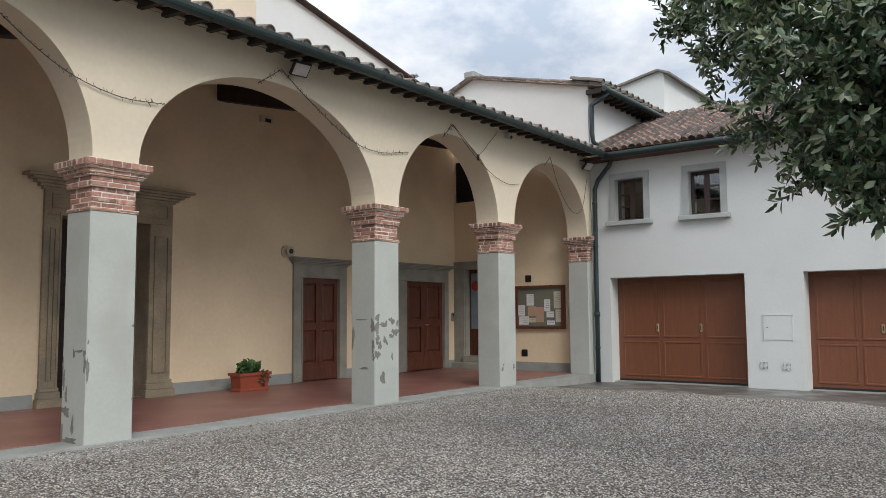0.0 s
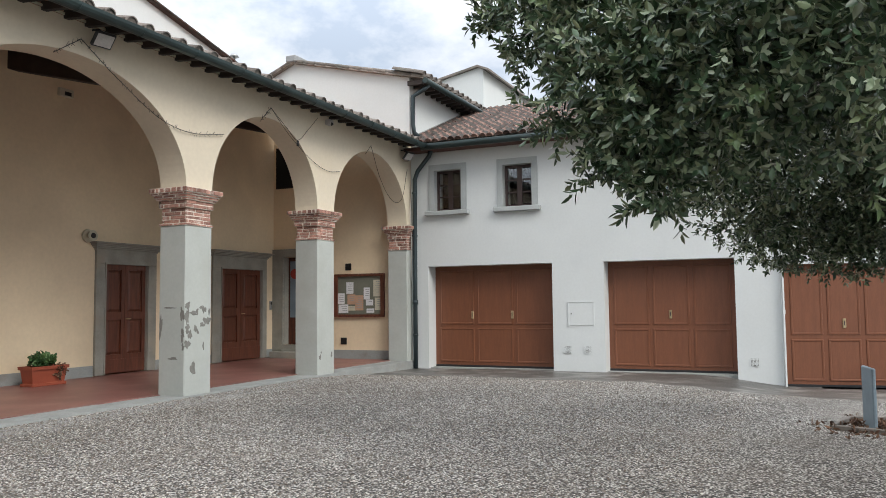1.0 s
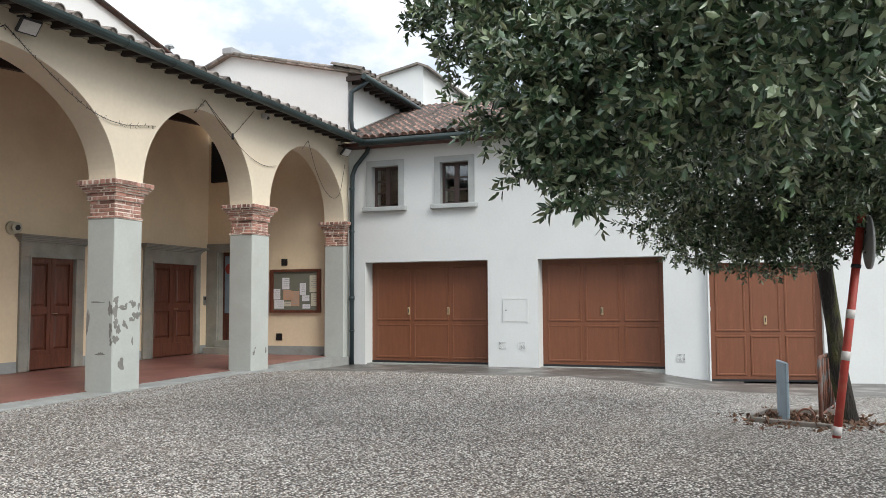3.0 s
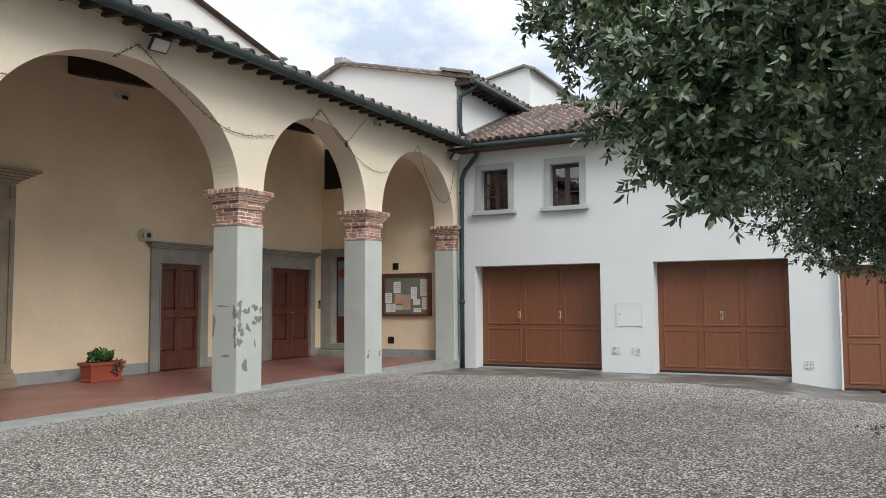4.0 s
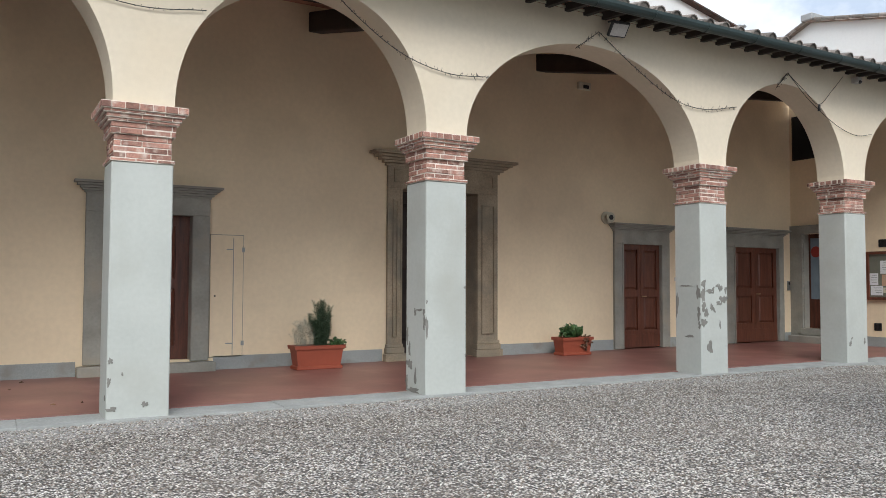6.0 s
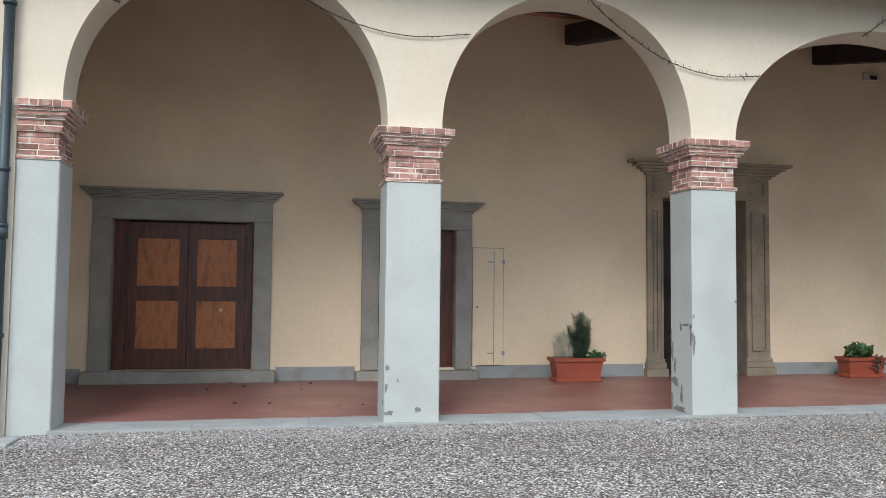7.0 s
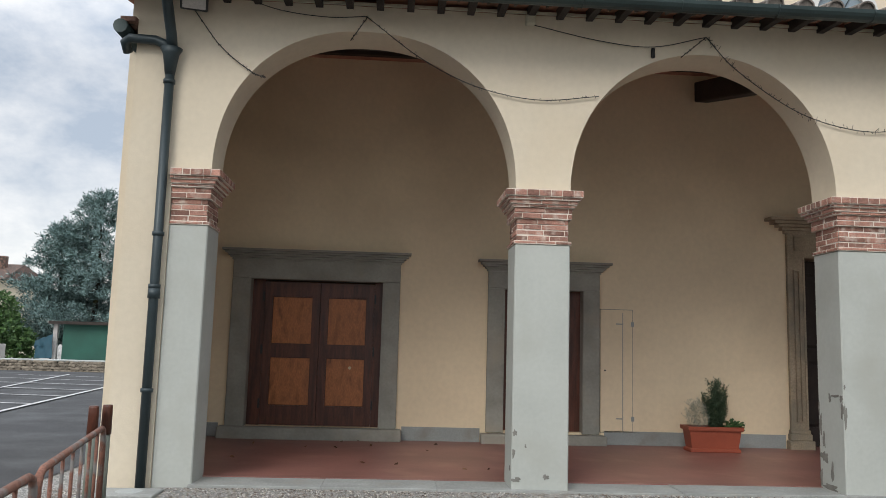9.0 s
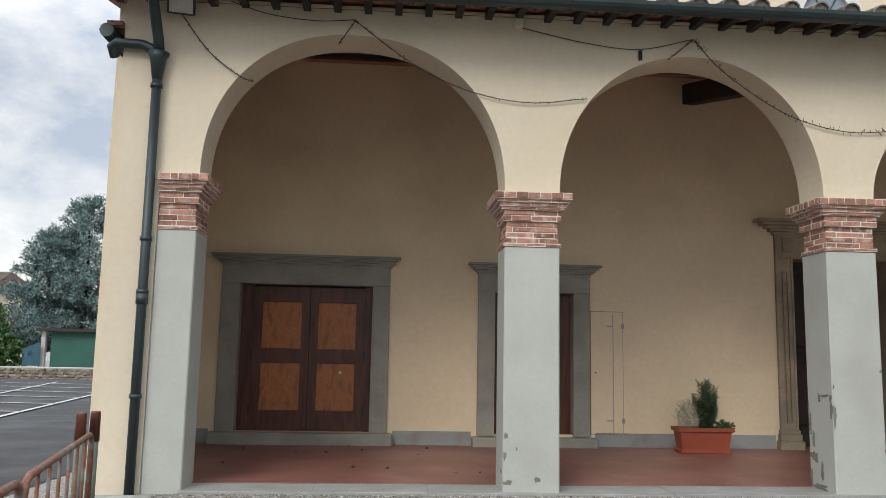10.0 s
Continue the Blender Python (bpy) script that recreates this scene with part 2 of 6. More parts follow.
    pale = n.new("ShaderNodeMix")
    pale.data_type = "RGBA"
    l.new(strip.outputs[0], pale.inputs[0])
    l.new(mx.outputs[2], pale.inputs[6])
    pale.inputs[7].default_value = (0.50, 0.51, 0.50, 1)
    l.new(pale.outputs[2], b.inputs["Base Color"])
    bp = n.new("ShaderNodeBump")
    bp.invert = True
    bp.inputs["Strength"].default_value, bp.inputs["Distance"].default_value = 1.0, 0.02
    l.new(vo.outputs["Distance"], bp.inputs["Height"])
    l.new(bp.outputs[0], b.inputs["Normal"])
    return m


GRAVEL = gravel_material()


def pebble_material():
    """Stones from dark brown to near white, each of one tone."""
    m = bpy.data.materials.new("pebble")
    m.use_nodes = True
    n, l = m.node_tree.nodes, m.node_tree.links
    b = n["Principled BSDF"]
    b.inputs["Roughness"].default_value = 0.85
    g = n.new("ShaderNodeNewGeometry")
    r = n.new("ShaderNodeValToRGB")
    el = r.color_ramp.elements
    el[0].position, el[0].color = 0.0, (0.07, 0.054, 0.042, 1)
    el[1].position, el[1].color = 1.0, (0.70, 0.68, 0.63, 1)
    for p, c in ((0.3, (0.185, 0.148, 0.115, 1)), (0.6, (0.345, 0.308, 0.265, 1)), (0.82, (0.52, 0.485, 0.435, 1))):
        el.new(p).color = c
    l.new(g.outputs["Random Per Island"], r.inputs[0])
    l.new(r.outputs[0], b.inputs["Base Color"])
    return m


PEBBLE = pebble_material()


def leaf_material(name, a, c, rough=0.45, between=()):
    m = bpy.data.materials.new(name)
    m.use_nodes = True
    n, l = m.node_tree.nodes, m.node_tree.links
    b = n["Principled BSDF"]
    b.inputs["Roughness"].default_value = rough
    g = n.new("ShaderNodeNewGeometry")
    r = n.new("ShaderNodeValToRGB")
    el = r.color_ramp.elements
    el[0].color, el[1].color = (*a, 1), (*c, 1)
    el[0].position, el[1].position = 0.2, 1.0
    for p, tone in between:
        el.new(p).color = (*tone, 1)
    l.new(g.outputs["Random Per Island"], r.inputs[0])
    l.new(r.outputs[0], b.inputs["Base Color"])
    return m


LEAF = leaf_material("dark_evergreen_leaf", (0.024, 0.048, 0.022), (0.37, 0.42, 0.30), 0.28, ((0.5, (0.068, 0.118, 0.056)), (0.72, (0.135, 0.145, 0.080)), (0.86, (0.20, 0.26, 0.14))))
YOUNG = leaf_material("young_leaf", (0.075, 0.125, 0.045), (0.18, 0.22, 0.10))
CONIFER = leaf_material("blue_green_needles", (0.035, 0.075, 0.066), (0.26, 0.38, 0.37), 0.7)
HEDGE = leaf_material("hedge_leaf", (0.03, 0.08, 0.02), (0.09, 0.17, 0.045), 0.6)
GERANIUM = leaf_material("pot_plant_leaf", (0.03, 0.08, 0.025), (0.10, 0.19, 0.06), 0.6)
GREYHERB = leaf_material("grey_herb_leaf", (0.17, 0.19, 0.16), (0.36, 0.39, 0.33), 0.8)


# ---- building helpers ----
def quad(bm, pts):
    return bm.faces.new([bm.verts.new(p) for p in pts])


def box(bm, x0, x1, y0, y1, z0, z1, bevel=0.0):
    """A box from corner to corner, with its edges taken off by bevel."""
    v = [bm.verts.new(p) for p in ((x0, y0, z0), (x1, y0, z0), (x1, y1, z0), (x0, y1, z0), (x0, y0, z1), (x1, y0, z1), (x1, y1, z1), (x0, y1, z1))]
    f = [bm.faces.new([v[i] for i in q]) for q in ((3, 2, 1, 0), (4, 5, 6, 7), (0, 1, 5, 4), (1, 2, 6, 5), (2, 3, 7, 6), (3, 0, 4, 7))]
    if bevel:
        bmesh.ops.bevel(bm, geom=list({ed for q in f for ed in q.edges}), offset=bevel, segments=1, affect="EDGES")
    return bm


def boxes(*rows, bevel=0.0):
    bm = bmesh.new()
    for r in rows:
        box(bm, *r, bevel=bevel)
    return bm


def tube(points, radius, sides=8, r_end=None):
    """A bent tube through points; the radius runs to r_end."""
    bm = bmesh.new()
    tube_into(bm, points, radius, sides, r_end)
    return bm


def tube_into(bm, points, radius, sides=8, r_end=None):
    pts = [Vector(p) for p in points]
    r_end = radius if r_end is None else r_end
    rings = []
    side = None
    for i, p in enumerate(pts):
        d = (pts[min(i + 1, len(pts) - 1)] - pts[max(i - 1, 0)]).normalized()
        if side is None:
            side = d.cross(Vector((0, 0, 1)) if abs(d.z) < 0.9 else Vector((1, 0, 0))).normalized()
        side = (side - d * side.dot(d)).normalized()
        up = d.cross(side)
        r = radius + (r_end - radius) * i / max(1, len(pts) - 1)
        rings.append([bm.verts.new(p + (side * math.cos(a) + up * math.sin(a)) * r) for a in [2 * math.pi * k / sides for k in range(sides)]])
    for a, c in zip(rings, rings[1:]):
        for k in range(sides):
            f = bm.faces.new((a[k], a[(k + 1) % sides], c[(k + 1) % sides], c[k]))
            f.smooth = True
    bm.faces.new(rings[0][::-1])
    bm.faces.new(rings[-1])


def mesh_of(name, bm, mat):
    bmesh.ops.recalc_face_normals(bm, faces=bm.faces[:])
    me = bpy.data.meshes.new(name)
    bm.to_mesh(me)
    bm.free()
    me.materials.append(mat)
    return me


def part(name, bm, mat, parent=None, label=""):
    ob = new(name, mesh_of(name, bm, mat))
    if parent:
        ob.parent = parent
    return tagged(ob, label)


def thing(name, label, category, at=(0, 0, 0), group="", kind=""):
    ob = new(name)
    ob.location = at
    return tagged(ob, label, category, group, kind)


def smooth(a, c, v):
    v = min(1, max(0, (v - a) / (c - a)))
    return v * v * (3 - 2 * v)


def ground_z(x, y):
    """The court falls a little towards the garages."""
    return -0.022 * smooth(-2.5, -0.4, y) - 0.16 * smooth(2.8, 7.0, x) - 0.07 * smooth(4.0, 7.0, x) * smooth(-6.6, -8.1, y) - 0.11 * smooth(-2.5, 0.8, x) * smooth(-6.0, -8.4, y) - 0.04 * smooth(-10.5, -13.0, x)

# ---- plan ----
BACK, END = 3.94, 7.5
SHAFT, CAP = 2.53, 3.09
DEPTH = 0.50
EAVE = 4.98
SLOPE = 0.2
PIERS = [(-8.07, -7.49), (-4.60, -4.04), (0.017, 0.59), (3.532, 4.115)]
LEFT, LEFT_IN = -12.07, -11.22
SETTLE = [0.035, -0.04, 0.008, 0.0, 0.022, 0.03]  # how far each capital, west to east, stands off the common height
RIGHT_IN = 7.25

# ---- ground ----
def ground():
    bm = bmesh.new()
    xs = [-400, -120, -50, -30, -20] + [-16 + 0.5 * i for i in range(49)] + [10, 14, 20, 50, 120, 400]
    ys = [-400, -120, -50, -30, -20] + [-14 + 0.5 * i for i in range(39)] + [8, 15, 30, 60, 120, 400]
    grid = [[bm.verts.new((x, y, ground_z(x, y))) for x in xs] for y in ys]
    for j in range(len(ys) - 1):
        for i in range(len(xs) - 1):
            bm.faces.new((grid[j][i], grid[j][i + 1], grid[j + 1][i + 1], grid[j + 1][i])).smooth = True
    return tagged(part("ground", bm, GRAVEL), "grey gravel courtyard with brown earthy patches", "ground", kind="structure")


ground()

def pebbles(count, seed):
    """Loose stones on the court, thickest in the middle of it."""
    r = np.random.default_rng(seed)
    x = r.uniform(-12.6, 5.4, count)
    y = -0.06 - 7.6 * r.uniform(0, 1, count) ** 1.25
    keep = x < 5.0 - 0.5 * np.clip((-1 - y) / 4, 0, 1) - 1.1 * np.clip((-5.5 - y) / 2.5, 0, 1)
    x, y = x[keep], y[keep]
    n = len(x)
    z = np.array([ground_z(a, c) for a, c in zip(x, y)])
    size = r.uniform(0.006, 0.012, n) * r.uniform(0.8, 1.3, n)
    base = np.array([(1, 0, 0), (0, 1, 0), (-1, 0, 0), (0, -1, 0), (0, 0, 1), (0, 0, -0.6)], float)
    v = base[None] * r.uniform(0.7, 1.35, (n, 6, 1)) + r.normal(0, 0.12, (n, 6, 3))
    v *= (np.stack([np.ones(n), r.uniform(0.6, 1.0, n), r.uniform(0.35, 0.7, n)], 1) * size[:, None])[:, None]
    a = r.uniform(0, 2 * math.pi, n)
    c, q = np.cos(a)[:, None], np.sin(a)[:, None]
    out = np.stack([v[:, :, 0] * c - v[:, :, 1] * q + x[:, None], v[:, :, 0] * q + v[:, :, 1] * c + y[:, None], v[:, :, 2] + (z + size * 0.22)[:, None]], 2)
    tri = np.array([[0, 1, 4], [1, 2, 4], [2, 3, 4], [3, 0, 4], [1, 0, 5], [2, 1, 5], [3, 2, 5], [0, 3, 5]])
    faces = (np.arange(n)[:, None, None] * 6 + tri[None]).reshape(-1, 3)
    me = bpy.data.meshes.new("pebbles")
    me.vertices.add(n * 6)
    me.vertices.foreach_set("co", out.ravel())
    me.loops.add(len(faces) * 3)
    me.loops.foreach_set("vertex_index", faces.ravel())
    me.polygons.add(len(faces))
    me.polygons.foreach_set("loop_start", np.arange(len(faces)) * 3)
    me.update(calc_edges=True)
    me.polygons.foreach_set("use_smooth", [True] * len(faces))
    me.materials.append(PEBBLE)
    return tagged(new("pebbles", me), "loose pale and brown pebbles on the gravel court", "gravel", kind="stuff")


pebbles(90000, 77)

# apron of damp concrete along the garages, with an uneven edge
bm = bmesh.new()
rng = random.Random(4)
prev = None
for i in range(61):
    y = 0.3 - 13.0 * i / 60
    edge = 5.35 - 0.5 * smooth(-1, -5, y) - 1.1 * smooth(-5.5, -8, y) + rng.uniform(-0.18, 0.18) + 0.2 * math.sin(y * 2.1) + 0.12 * math.sin(y * 5.3)
    row = [bm.verts.new((x, y, ground_z(x, y) + 0.008)) for x in (edge, edge + 0.5, edge + 1.2, 7.2, 9.0)]
    row[0].co.z -= 0.012
    if prev:
        for k in range(4):
            bm.faces.new((prev[k], prev[k + 1], row[k + 1], row[k]))
    prev = row
tagged(part("apron", bm, CONCRETE), "damp concrete apron in front of the garages", "pavement", kind="structure")

# ---- portico floor and kerb ----
floor = tagged(part("floor", boxes((LEFT + 0.02, END + 0.3, 0.455, BACK + 0.5, -0.2, 0.012)), FLOOR), "worn red painted portico floor", "floor", kind="structure")
kerb = thing("kerb", "pale grey stone kerb along the portico", "kerb", kind="structure")
x = LEFT_IN - 0.03
rng = random.Random(7)
while x < 7.3:
    w = min(rng.uniform(1.1, 1.7), 7.45 - x)
    z1 = 0.006 + rng.uniform(-0.004, 0.004)
    part("kerb_stone", boxes((x + 0.001, x + w - 0.001, -0.045 + rng.uniform(-0.02, 0.02), 0.452, -0.25, z1), bevel=0.005), KERB, kerb)
    x += w

# ---- arcade ----
def arcade():
    """The wall over the piers: its lower edge runs over the arches, 0.5 m thick."""
    bays = [(LEFT_IN, PIERS[0][0], 4.70, 2.2), (PIERS[0][1], PIERS[1][0], 4.63, 2.1), (PIERS[1][1], PIERS[2][0], 4.55, 2.0), (PIERS[2][1], PIERS[3][0], 4.56, 2.0), (PIERS[3][1], RIGHT_IN, 4.58, 2.0)]
    low = [(LEFT, CAP + SETTLE[0])]
    for b, (a, c, apex, full) in enumerate(bays):
        za, zc = CAP + SETTLE[b], CAP + SETTLE[b + 1]
        for k in range(57):
            u = math.pi * (1 - k / 56)
            cu, su = math.cos(u), math.sin(u)
            e2 = math.copysign(abs(cu) ** (2 / full), cu)
            spring = za + (zc - za) * (e2 + 1) / 2
            low.append(((a + c) / 2 + (c - a) / 2 * e2, spring + (apex - (za + zc) / 2) * max(su, 0.0) ** (2 / full)))
    low.append((END, CAP + SETTLE[5]))
    bm = bmesh.new()
    rings = []
    for x, z in low:
        rings.append([bm.verts.new(p) for p in ((x, 0, z), (x, 0, EAVE), (x, DEPTH, EAVE + 0.12), (x, DEPTH, z))])
    for a, c in zip(rings, rings[1:]):
        for k in range(4):
            if (a[k].co - c[k].co).length > 1e-5 or (a[(k + 1) % 4].co - c[(k + 1) % 4].co).length > 1e-5:
                bm.faces.new((a[k], a[(k + 1) % 4], c[(k + 1) % 4], c[k]))
    bm.faces.new(rings[0])
    bm.faces.new(rings[-1][::-1])
    return tagged(part("wall_arcade", bm, CREAM), "cream plastered arcade wall with five round arches", "wall", kind="structure")


arcade()


COURSES = [(0.014, 0.035), (-0.016, 0.058), (-0.016, 0.058), (-0.016, 0.058), (-0.016, 0.058), (0.016, 0.058), (0.016, 0.058), (0.045, 0.032), (0.066, 0.042), (0.093, 0.032), (0.118, 0.071)]


def capital(parent, x0, x1, y0, y1, left=True, right=True, base=SHAFT):
    """Stepped brick capital: courses of single bricks on a mortar core; left, right: whether it steps out on that side."""
    core = bmesh.new()
    z, rings, rng = base, [], random.Random(int(x0 * 100))
    for k, (o, h) in enumerate(COURSES):
        xa, xb, ya, yb = x0 - o * left, x1 + o * right, y0 - o, y1 + o
        for zz in (z, z + h):
            rings.append([core.verts.new(p) for p in ((xa + 0.004, ya + 0.004, zz), (xb - 0.004, ya + 0.004, zz), (xb - 0.004, yb - 0.004, zz), (xa + 0.004, yb - 0.004, zz))])
        size = 0.105 if k == len(COURSES) - 1 else 0.27
        for side in range(4):
            if (side == 1 and not right) or (side == 3 and not left):
                continue
            a, c = (xa, xb) if side in (0, 2) else (ya, yb)
            s = a - (0 if k % 2 == 0 else size / 2)
            while s < c - 0.01:
                w = size * rng.uniform(0.65, 1.25)
                p, q = max(a, s) + 0.004, min(c, s + w) - 0.004
                s += w
                if q - p < 0.02:
                    continue
                j = rng.uniform(-0.003, 0.007)
                if side == 0:
                    r = (p, q, ya - j, ya + 0.05)
                elif side == 2:
                    r = (p, q, yb - 0.05, yb + j)
                elif side == 1:
                    r = (xb - 0.05, xb + j, p + 0.01, q - 0.01)
                else:
                    r = (xa - j, xa + 0.05, p + 0.01, q - 0.01)
                lo, hi = z + rng.uniform(0.003, 0.007), z + h - rng.uniform(0.003, 0.007)
                part("brick", boxes((*r, lo, hi), bevel=0.004), BRICK, parent)
        z += h
    for a, c in zip(rings, rings[1:]):
        for k in range(4):
            core.faces.new((a[k], a[(k + 1) % 4], c[(k + 1) % 4], c[k]))
    core.faces.new(rings[0][::-1])
    core.faces.new(rings[-1])
    part("mortar", core, MORTAR, parent, "pale mortar joints")


def flake(parent, side, at, u, z, w, h, seed):
    """A patch where paint has come off, bare render with a ragged edge. side: 'front' (y = at) or 'left' (x = at)."""
    rng = random.Random(seed)
    bm = bmesh.new()
    n = 36
    waves = [(f, rng.uniform(0, 6.28), g) for f, g in ((2, 0.16), (3, 0.16), (5, 0.13), (7, 0.08), (11, 0.06))]
    ring = []
    for k in range(n):
        t = 2 * math.pi * k / n
        r = 0.9 + sum(g * math.sin(f * t + ph) for f, ph, g in waves) + rng.uniform(-0.05, 0.05)
        ring.append((u + w / 2 * r * math.cos(t), z + h / 2 * r * math.sin(t)))
    lo = [bm.verts.new((a, at, c) if side == "front" else (at, a, c)) for a, c in ring]
    off = -0.004
    hi = [bm.verts.new((u + (a - u) * 0.93, at + off, z + (c - z) * 0.93) if side == "front" else (at + off, u + (a - u) * 0.93, z + (c - z) * 0.93)) for a, c in ring]
    bm.faces.new(hi)
    for k in range(n):
        bm.faces.new((lo[k], lo[(k + 1) % n], hi[(k + 1) % n], hi[k]))
    part("flake", bm, PLASTER_BARE, parent, "patch of bare grey render where paint flaked off")


def pier(x0, x1, kind="pier", flakes=(), dz=0.0):
    labels = {"pier": "grey-green painted square pier with a stepped brick capital", "pilaster": "grey-green painted pilaster with a brick capital beside the end wall"}
    top = thing(kind, labels[kind], kind, (0, 0, 0), "piers of the arcade")
    part("shaft", boxes((x0, x1, 0.0, DEPTH, -0.35, SHAFT + dz), bevel=0.012), PIER, top, "grey-green painted plaster shaft")
    cap = part("capital", boxes((x0 + 0.05, x1 - 0.05, 0.05, DEPTH - 0.05, SHAFT + dz + 0.001, SHAFT + dz + 0.05)), MORTAR, top, "stepped red brick capital with pale joints")
    capital(cap, x0, x1, 0.0, DEPTH, left=x0 > -11, right=x1 < 7, base=SHAFT + dz)
    for k, (side, u, z, w, h) in enumerate(flakes):
        flake(top, side, 0.0 if side == "front" else x0, u, z, w, h, int(x0 * 50) + k)
    return top


rng = random.Random(12)
P2 = [("front", 0.075, 1.33, 0.12, 0.10), ("front", 0.065, 1.17, 0.09, 0.26), ("front", 0.075, 0.99, 0.09, 0.16), ("front", 0.13, 0.90, 0.08, 0.16), ("front", 0.075, 0.76, 0.12, 0.14), ("front", 0.20, 1.22, 0.16, 0.07), ("front", 0.28, 1.24, 0.06, 0.09), ("front", 0.43, 1.27, 0.10, 0.12),
      ("front", 0.50, 1.10, 0.17, 0.13), ("front", 0.40, 1.04, 0.12, 0.07), ("front", 0.25, 0.98, 0.09, 0.10), ("front", 0.30, 0.93, 0.05, 0.06), ("front", 0.42, 0.72, 0.03, 0.13), ("front", 0.20, 0.40, 0.10, 0.24), ("front", 0.36, 1.30, 0.05, 0.05), ("front", 0.545, 1.24, 0.05, 0.10),
      ("left", 0.22, 0.55, 0.16, 0.05), ("left", 0.46, 1.02, 0.06, 0.36), ("left", 0.05, 1.2, 0.08, 0.24), ("left", 0.04, 0.9, 0.07, 0.2), ("left", 0.03, 0.72, 0.05, 0.12), ("left", 0.30, 1.30, 0.22, 0.03)]
P3 = [("left", 0.16, 1.00, 0.18, 0.03), ("left", 0.26, 0.97, 0.05, 0.09), ("left", 0.03, 0.86, 0.05, 0.20), ("left", 0.04, 0.98, 0.06, 0.08), ("left", 0.46, 0.68, 0.07, 0.20), ("left", 0.40, 0.34, 0.16, 0.12), ("left", 0.25, 0.20, 0.05, 0.26), ("left", 0.30, 0.03, 0.34, 0.07), ("left", 0.47, 0.12, 0.05, 0.20),
      ("left", 0.48, 0.85, 0.03, 0.16), ("left", 0.40, 0.52, 0.06, 0.16), ("front", -4.585, 0.80, 0.035, 0.30), ("front", -4.585, 1.1, 0.02, 0.05), ("front", -4.06, 1.27, 0.035, 0.03), ("front", -4.05, 0.45, 0.02, 0.05)]
P4 = [("front", -8.04, 0.56, 0.04, 0.07), ("front", -8.05, 0.36, 0.04, 0.08), ("front", -7.93, 0.43, 0.02, 0.04), ("front", -7.72, 0.13, 0.06, 0.06), ("front", -8.02, 0.10, 0.10, 0.05), ("left", 0.10, 0.2, 0.06, 0.05)]
P1 = [("front", 3.62, 0.33, 0.07, 0.10), ("front", 4.02, 0.36, 0.05, 0.12), ("front", 3.66, 0.42, 0.04, 0.04)]
for (a, c), fl, dz in zip(PIERS, (P4, P3, P2, P1), SETTLE[1:5]):
    pier(a, c, "pier", fl, dz)
pier(RIGHT_IN, END - 0.003, "pilaster", (), SETTLE[5])
pier(-11.61, LEFT_IN, "pilaster", (), SETTLE[0])
tagged(part("wall_corner", boxes((LEFT, -11.613, -0.006, DEPTH, -0.3, CAP + SETTLE[0] - 0.001)), CREAM), "cream plastered corner of the arcade", "wall", kind="structure")
# Unseen end wall, added to shut west light out of the portico.
west = tagged(part("wall_west", boxes((LEFT - 0.24, LEFT + 0.02, DEPTH + 0.003, BACK + 0.5, -0.3, 4.9)), CREAM), "unseen cream plastered wall added to keep west light out of the portico", "wall", kind="structure")

# ---- portico walls ----
def wall_with_holes(u0, u1, z0, z1, holes):
    """Rectangles (u0, u1, z0, z1) that leave the holes free."""
    us = sorted({u0, u1, *[h[0] for h in holes], *[h[1] for h in holes]})
    out = []
    for a, c in zip(us, us[1:]):
        zs = [z0]
        for h in sorted([h for h in holes if h[0] <= a and h[1] >= c], key=lambda h: h[2]):
            zs += [h[2], h[3]]
        zs.append(z1)
        out += [(a, c, zs[i], zs[i + 1]) for i in range(0, len(zs), 2) if zs[i + 1] - zs[i] > 1e-4]
    return out


def grid_wall(name, label, mat, axis, at, thick, u0, u1, z0, z1, holes):
    """A wall along x (axis 'y': it stands at y) or along y (axis 'x')."""
    bm = bmesh.new()
    for a, c, p, q in wall_with_holes(u0, u1, z0, z1, holes):
        if axis == "y":
            box(bm, a, c, at, at + thick, p, q)
        else:
            box(bm, at, at + thick, a, c, p, q)
    bmesh.ops.remove_doubles(bm, verts=bm.verts[:], dist=1e-4)
    seen = {}
    for f in bm.faces:
        seen.setdefault(tuple(round(v, 3) for v in f.calc_center_median()), []).append(f)
    bmesh.ops.delete(bm, geom=[f for fs in seen.values() if len(fs) > 1 for f in fs], context="FACES_ONLY")
    return tagged(part(name, bm, mat), label, "wall", kind="structure")


DOORS = {"left": (-11.46, -9.485, 0.18, 2.355), "side": (-7.62, -6.42, 0.18, 2.32), "main": (-2.92, -1.39, -0.1, 2.95), "one": (2.13, 3.20, -0.1, 2.15), "two": (5.47, 6.97, -0.1, 2.18)}
grid_wall("wall_north", "ochre plastered church front under the portico", INNER, "y", BACK, 0.5, LEFT - 0.24, END + 0.4, -0.2, 6.3, list(DOORS.values()))
# Unseen near-black sheet, added to stop light leaking past the door leaves.
tagged(part("wall_inner", boxes((LEFT - 0.2, END + 0.4, BACK + 0.505, BACK + 0.6, -0.2, 6.2)), DARK), "unseen near-black sheet added behind the church doors to stop light leaks", "wall", kind="structure")
GARAGES = [(-3.39, -0.425, -0.3, 2.172), (-7.105, -4.515, -0.3, 2.165)]
WINDOWS = [(-1.285, -0.60, 3.44, 4.40), (-2.975, -2.29, 3.44, 4.40), (-6.42, -5.75, 3.44, 4.40)]
grid_wall("wall_garage", "white plastered garage wing front", WHITE, "x", END, 0.5, -7.96, 0.0, -0.5, 5.0, GARAGES + WINDOWS)
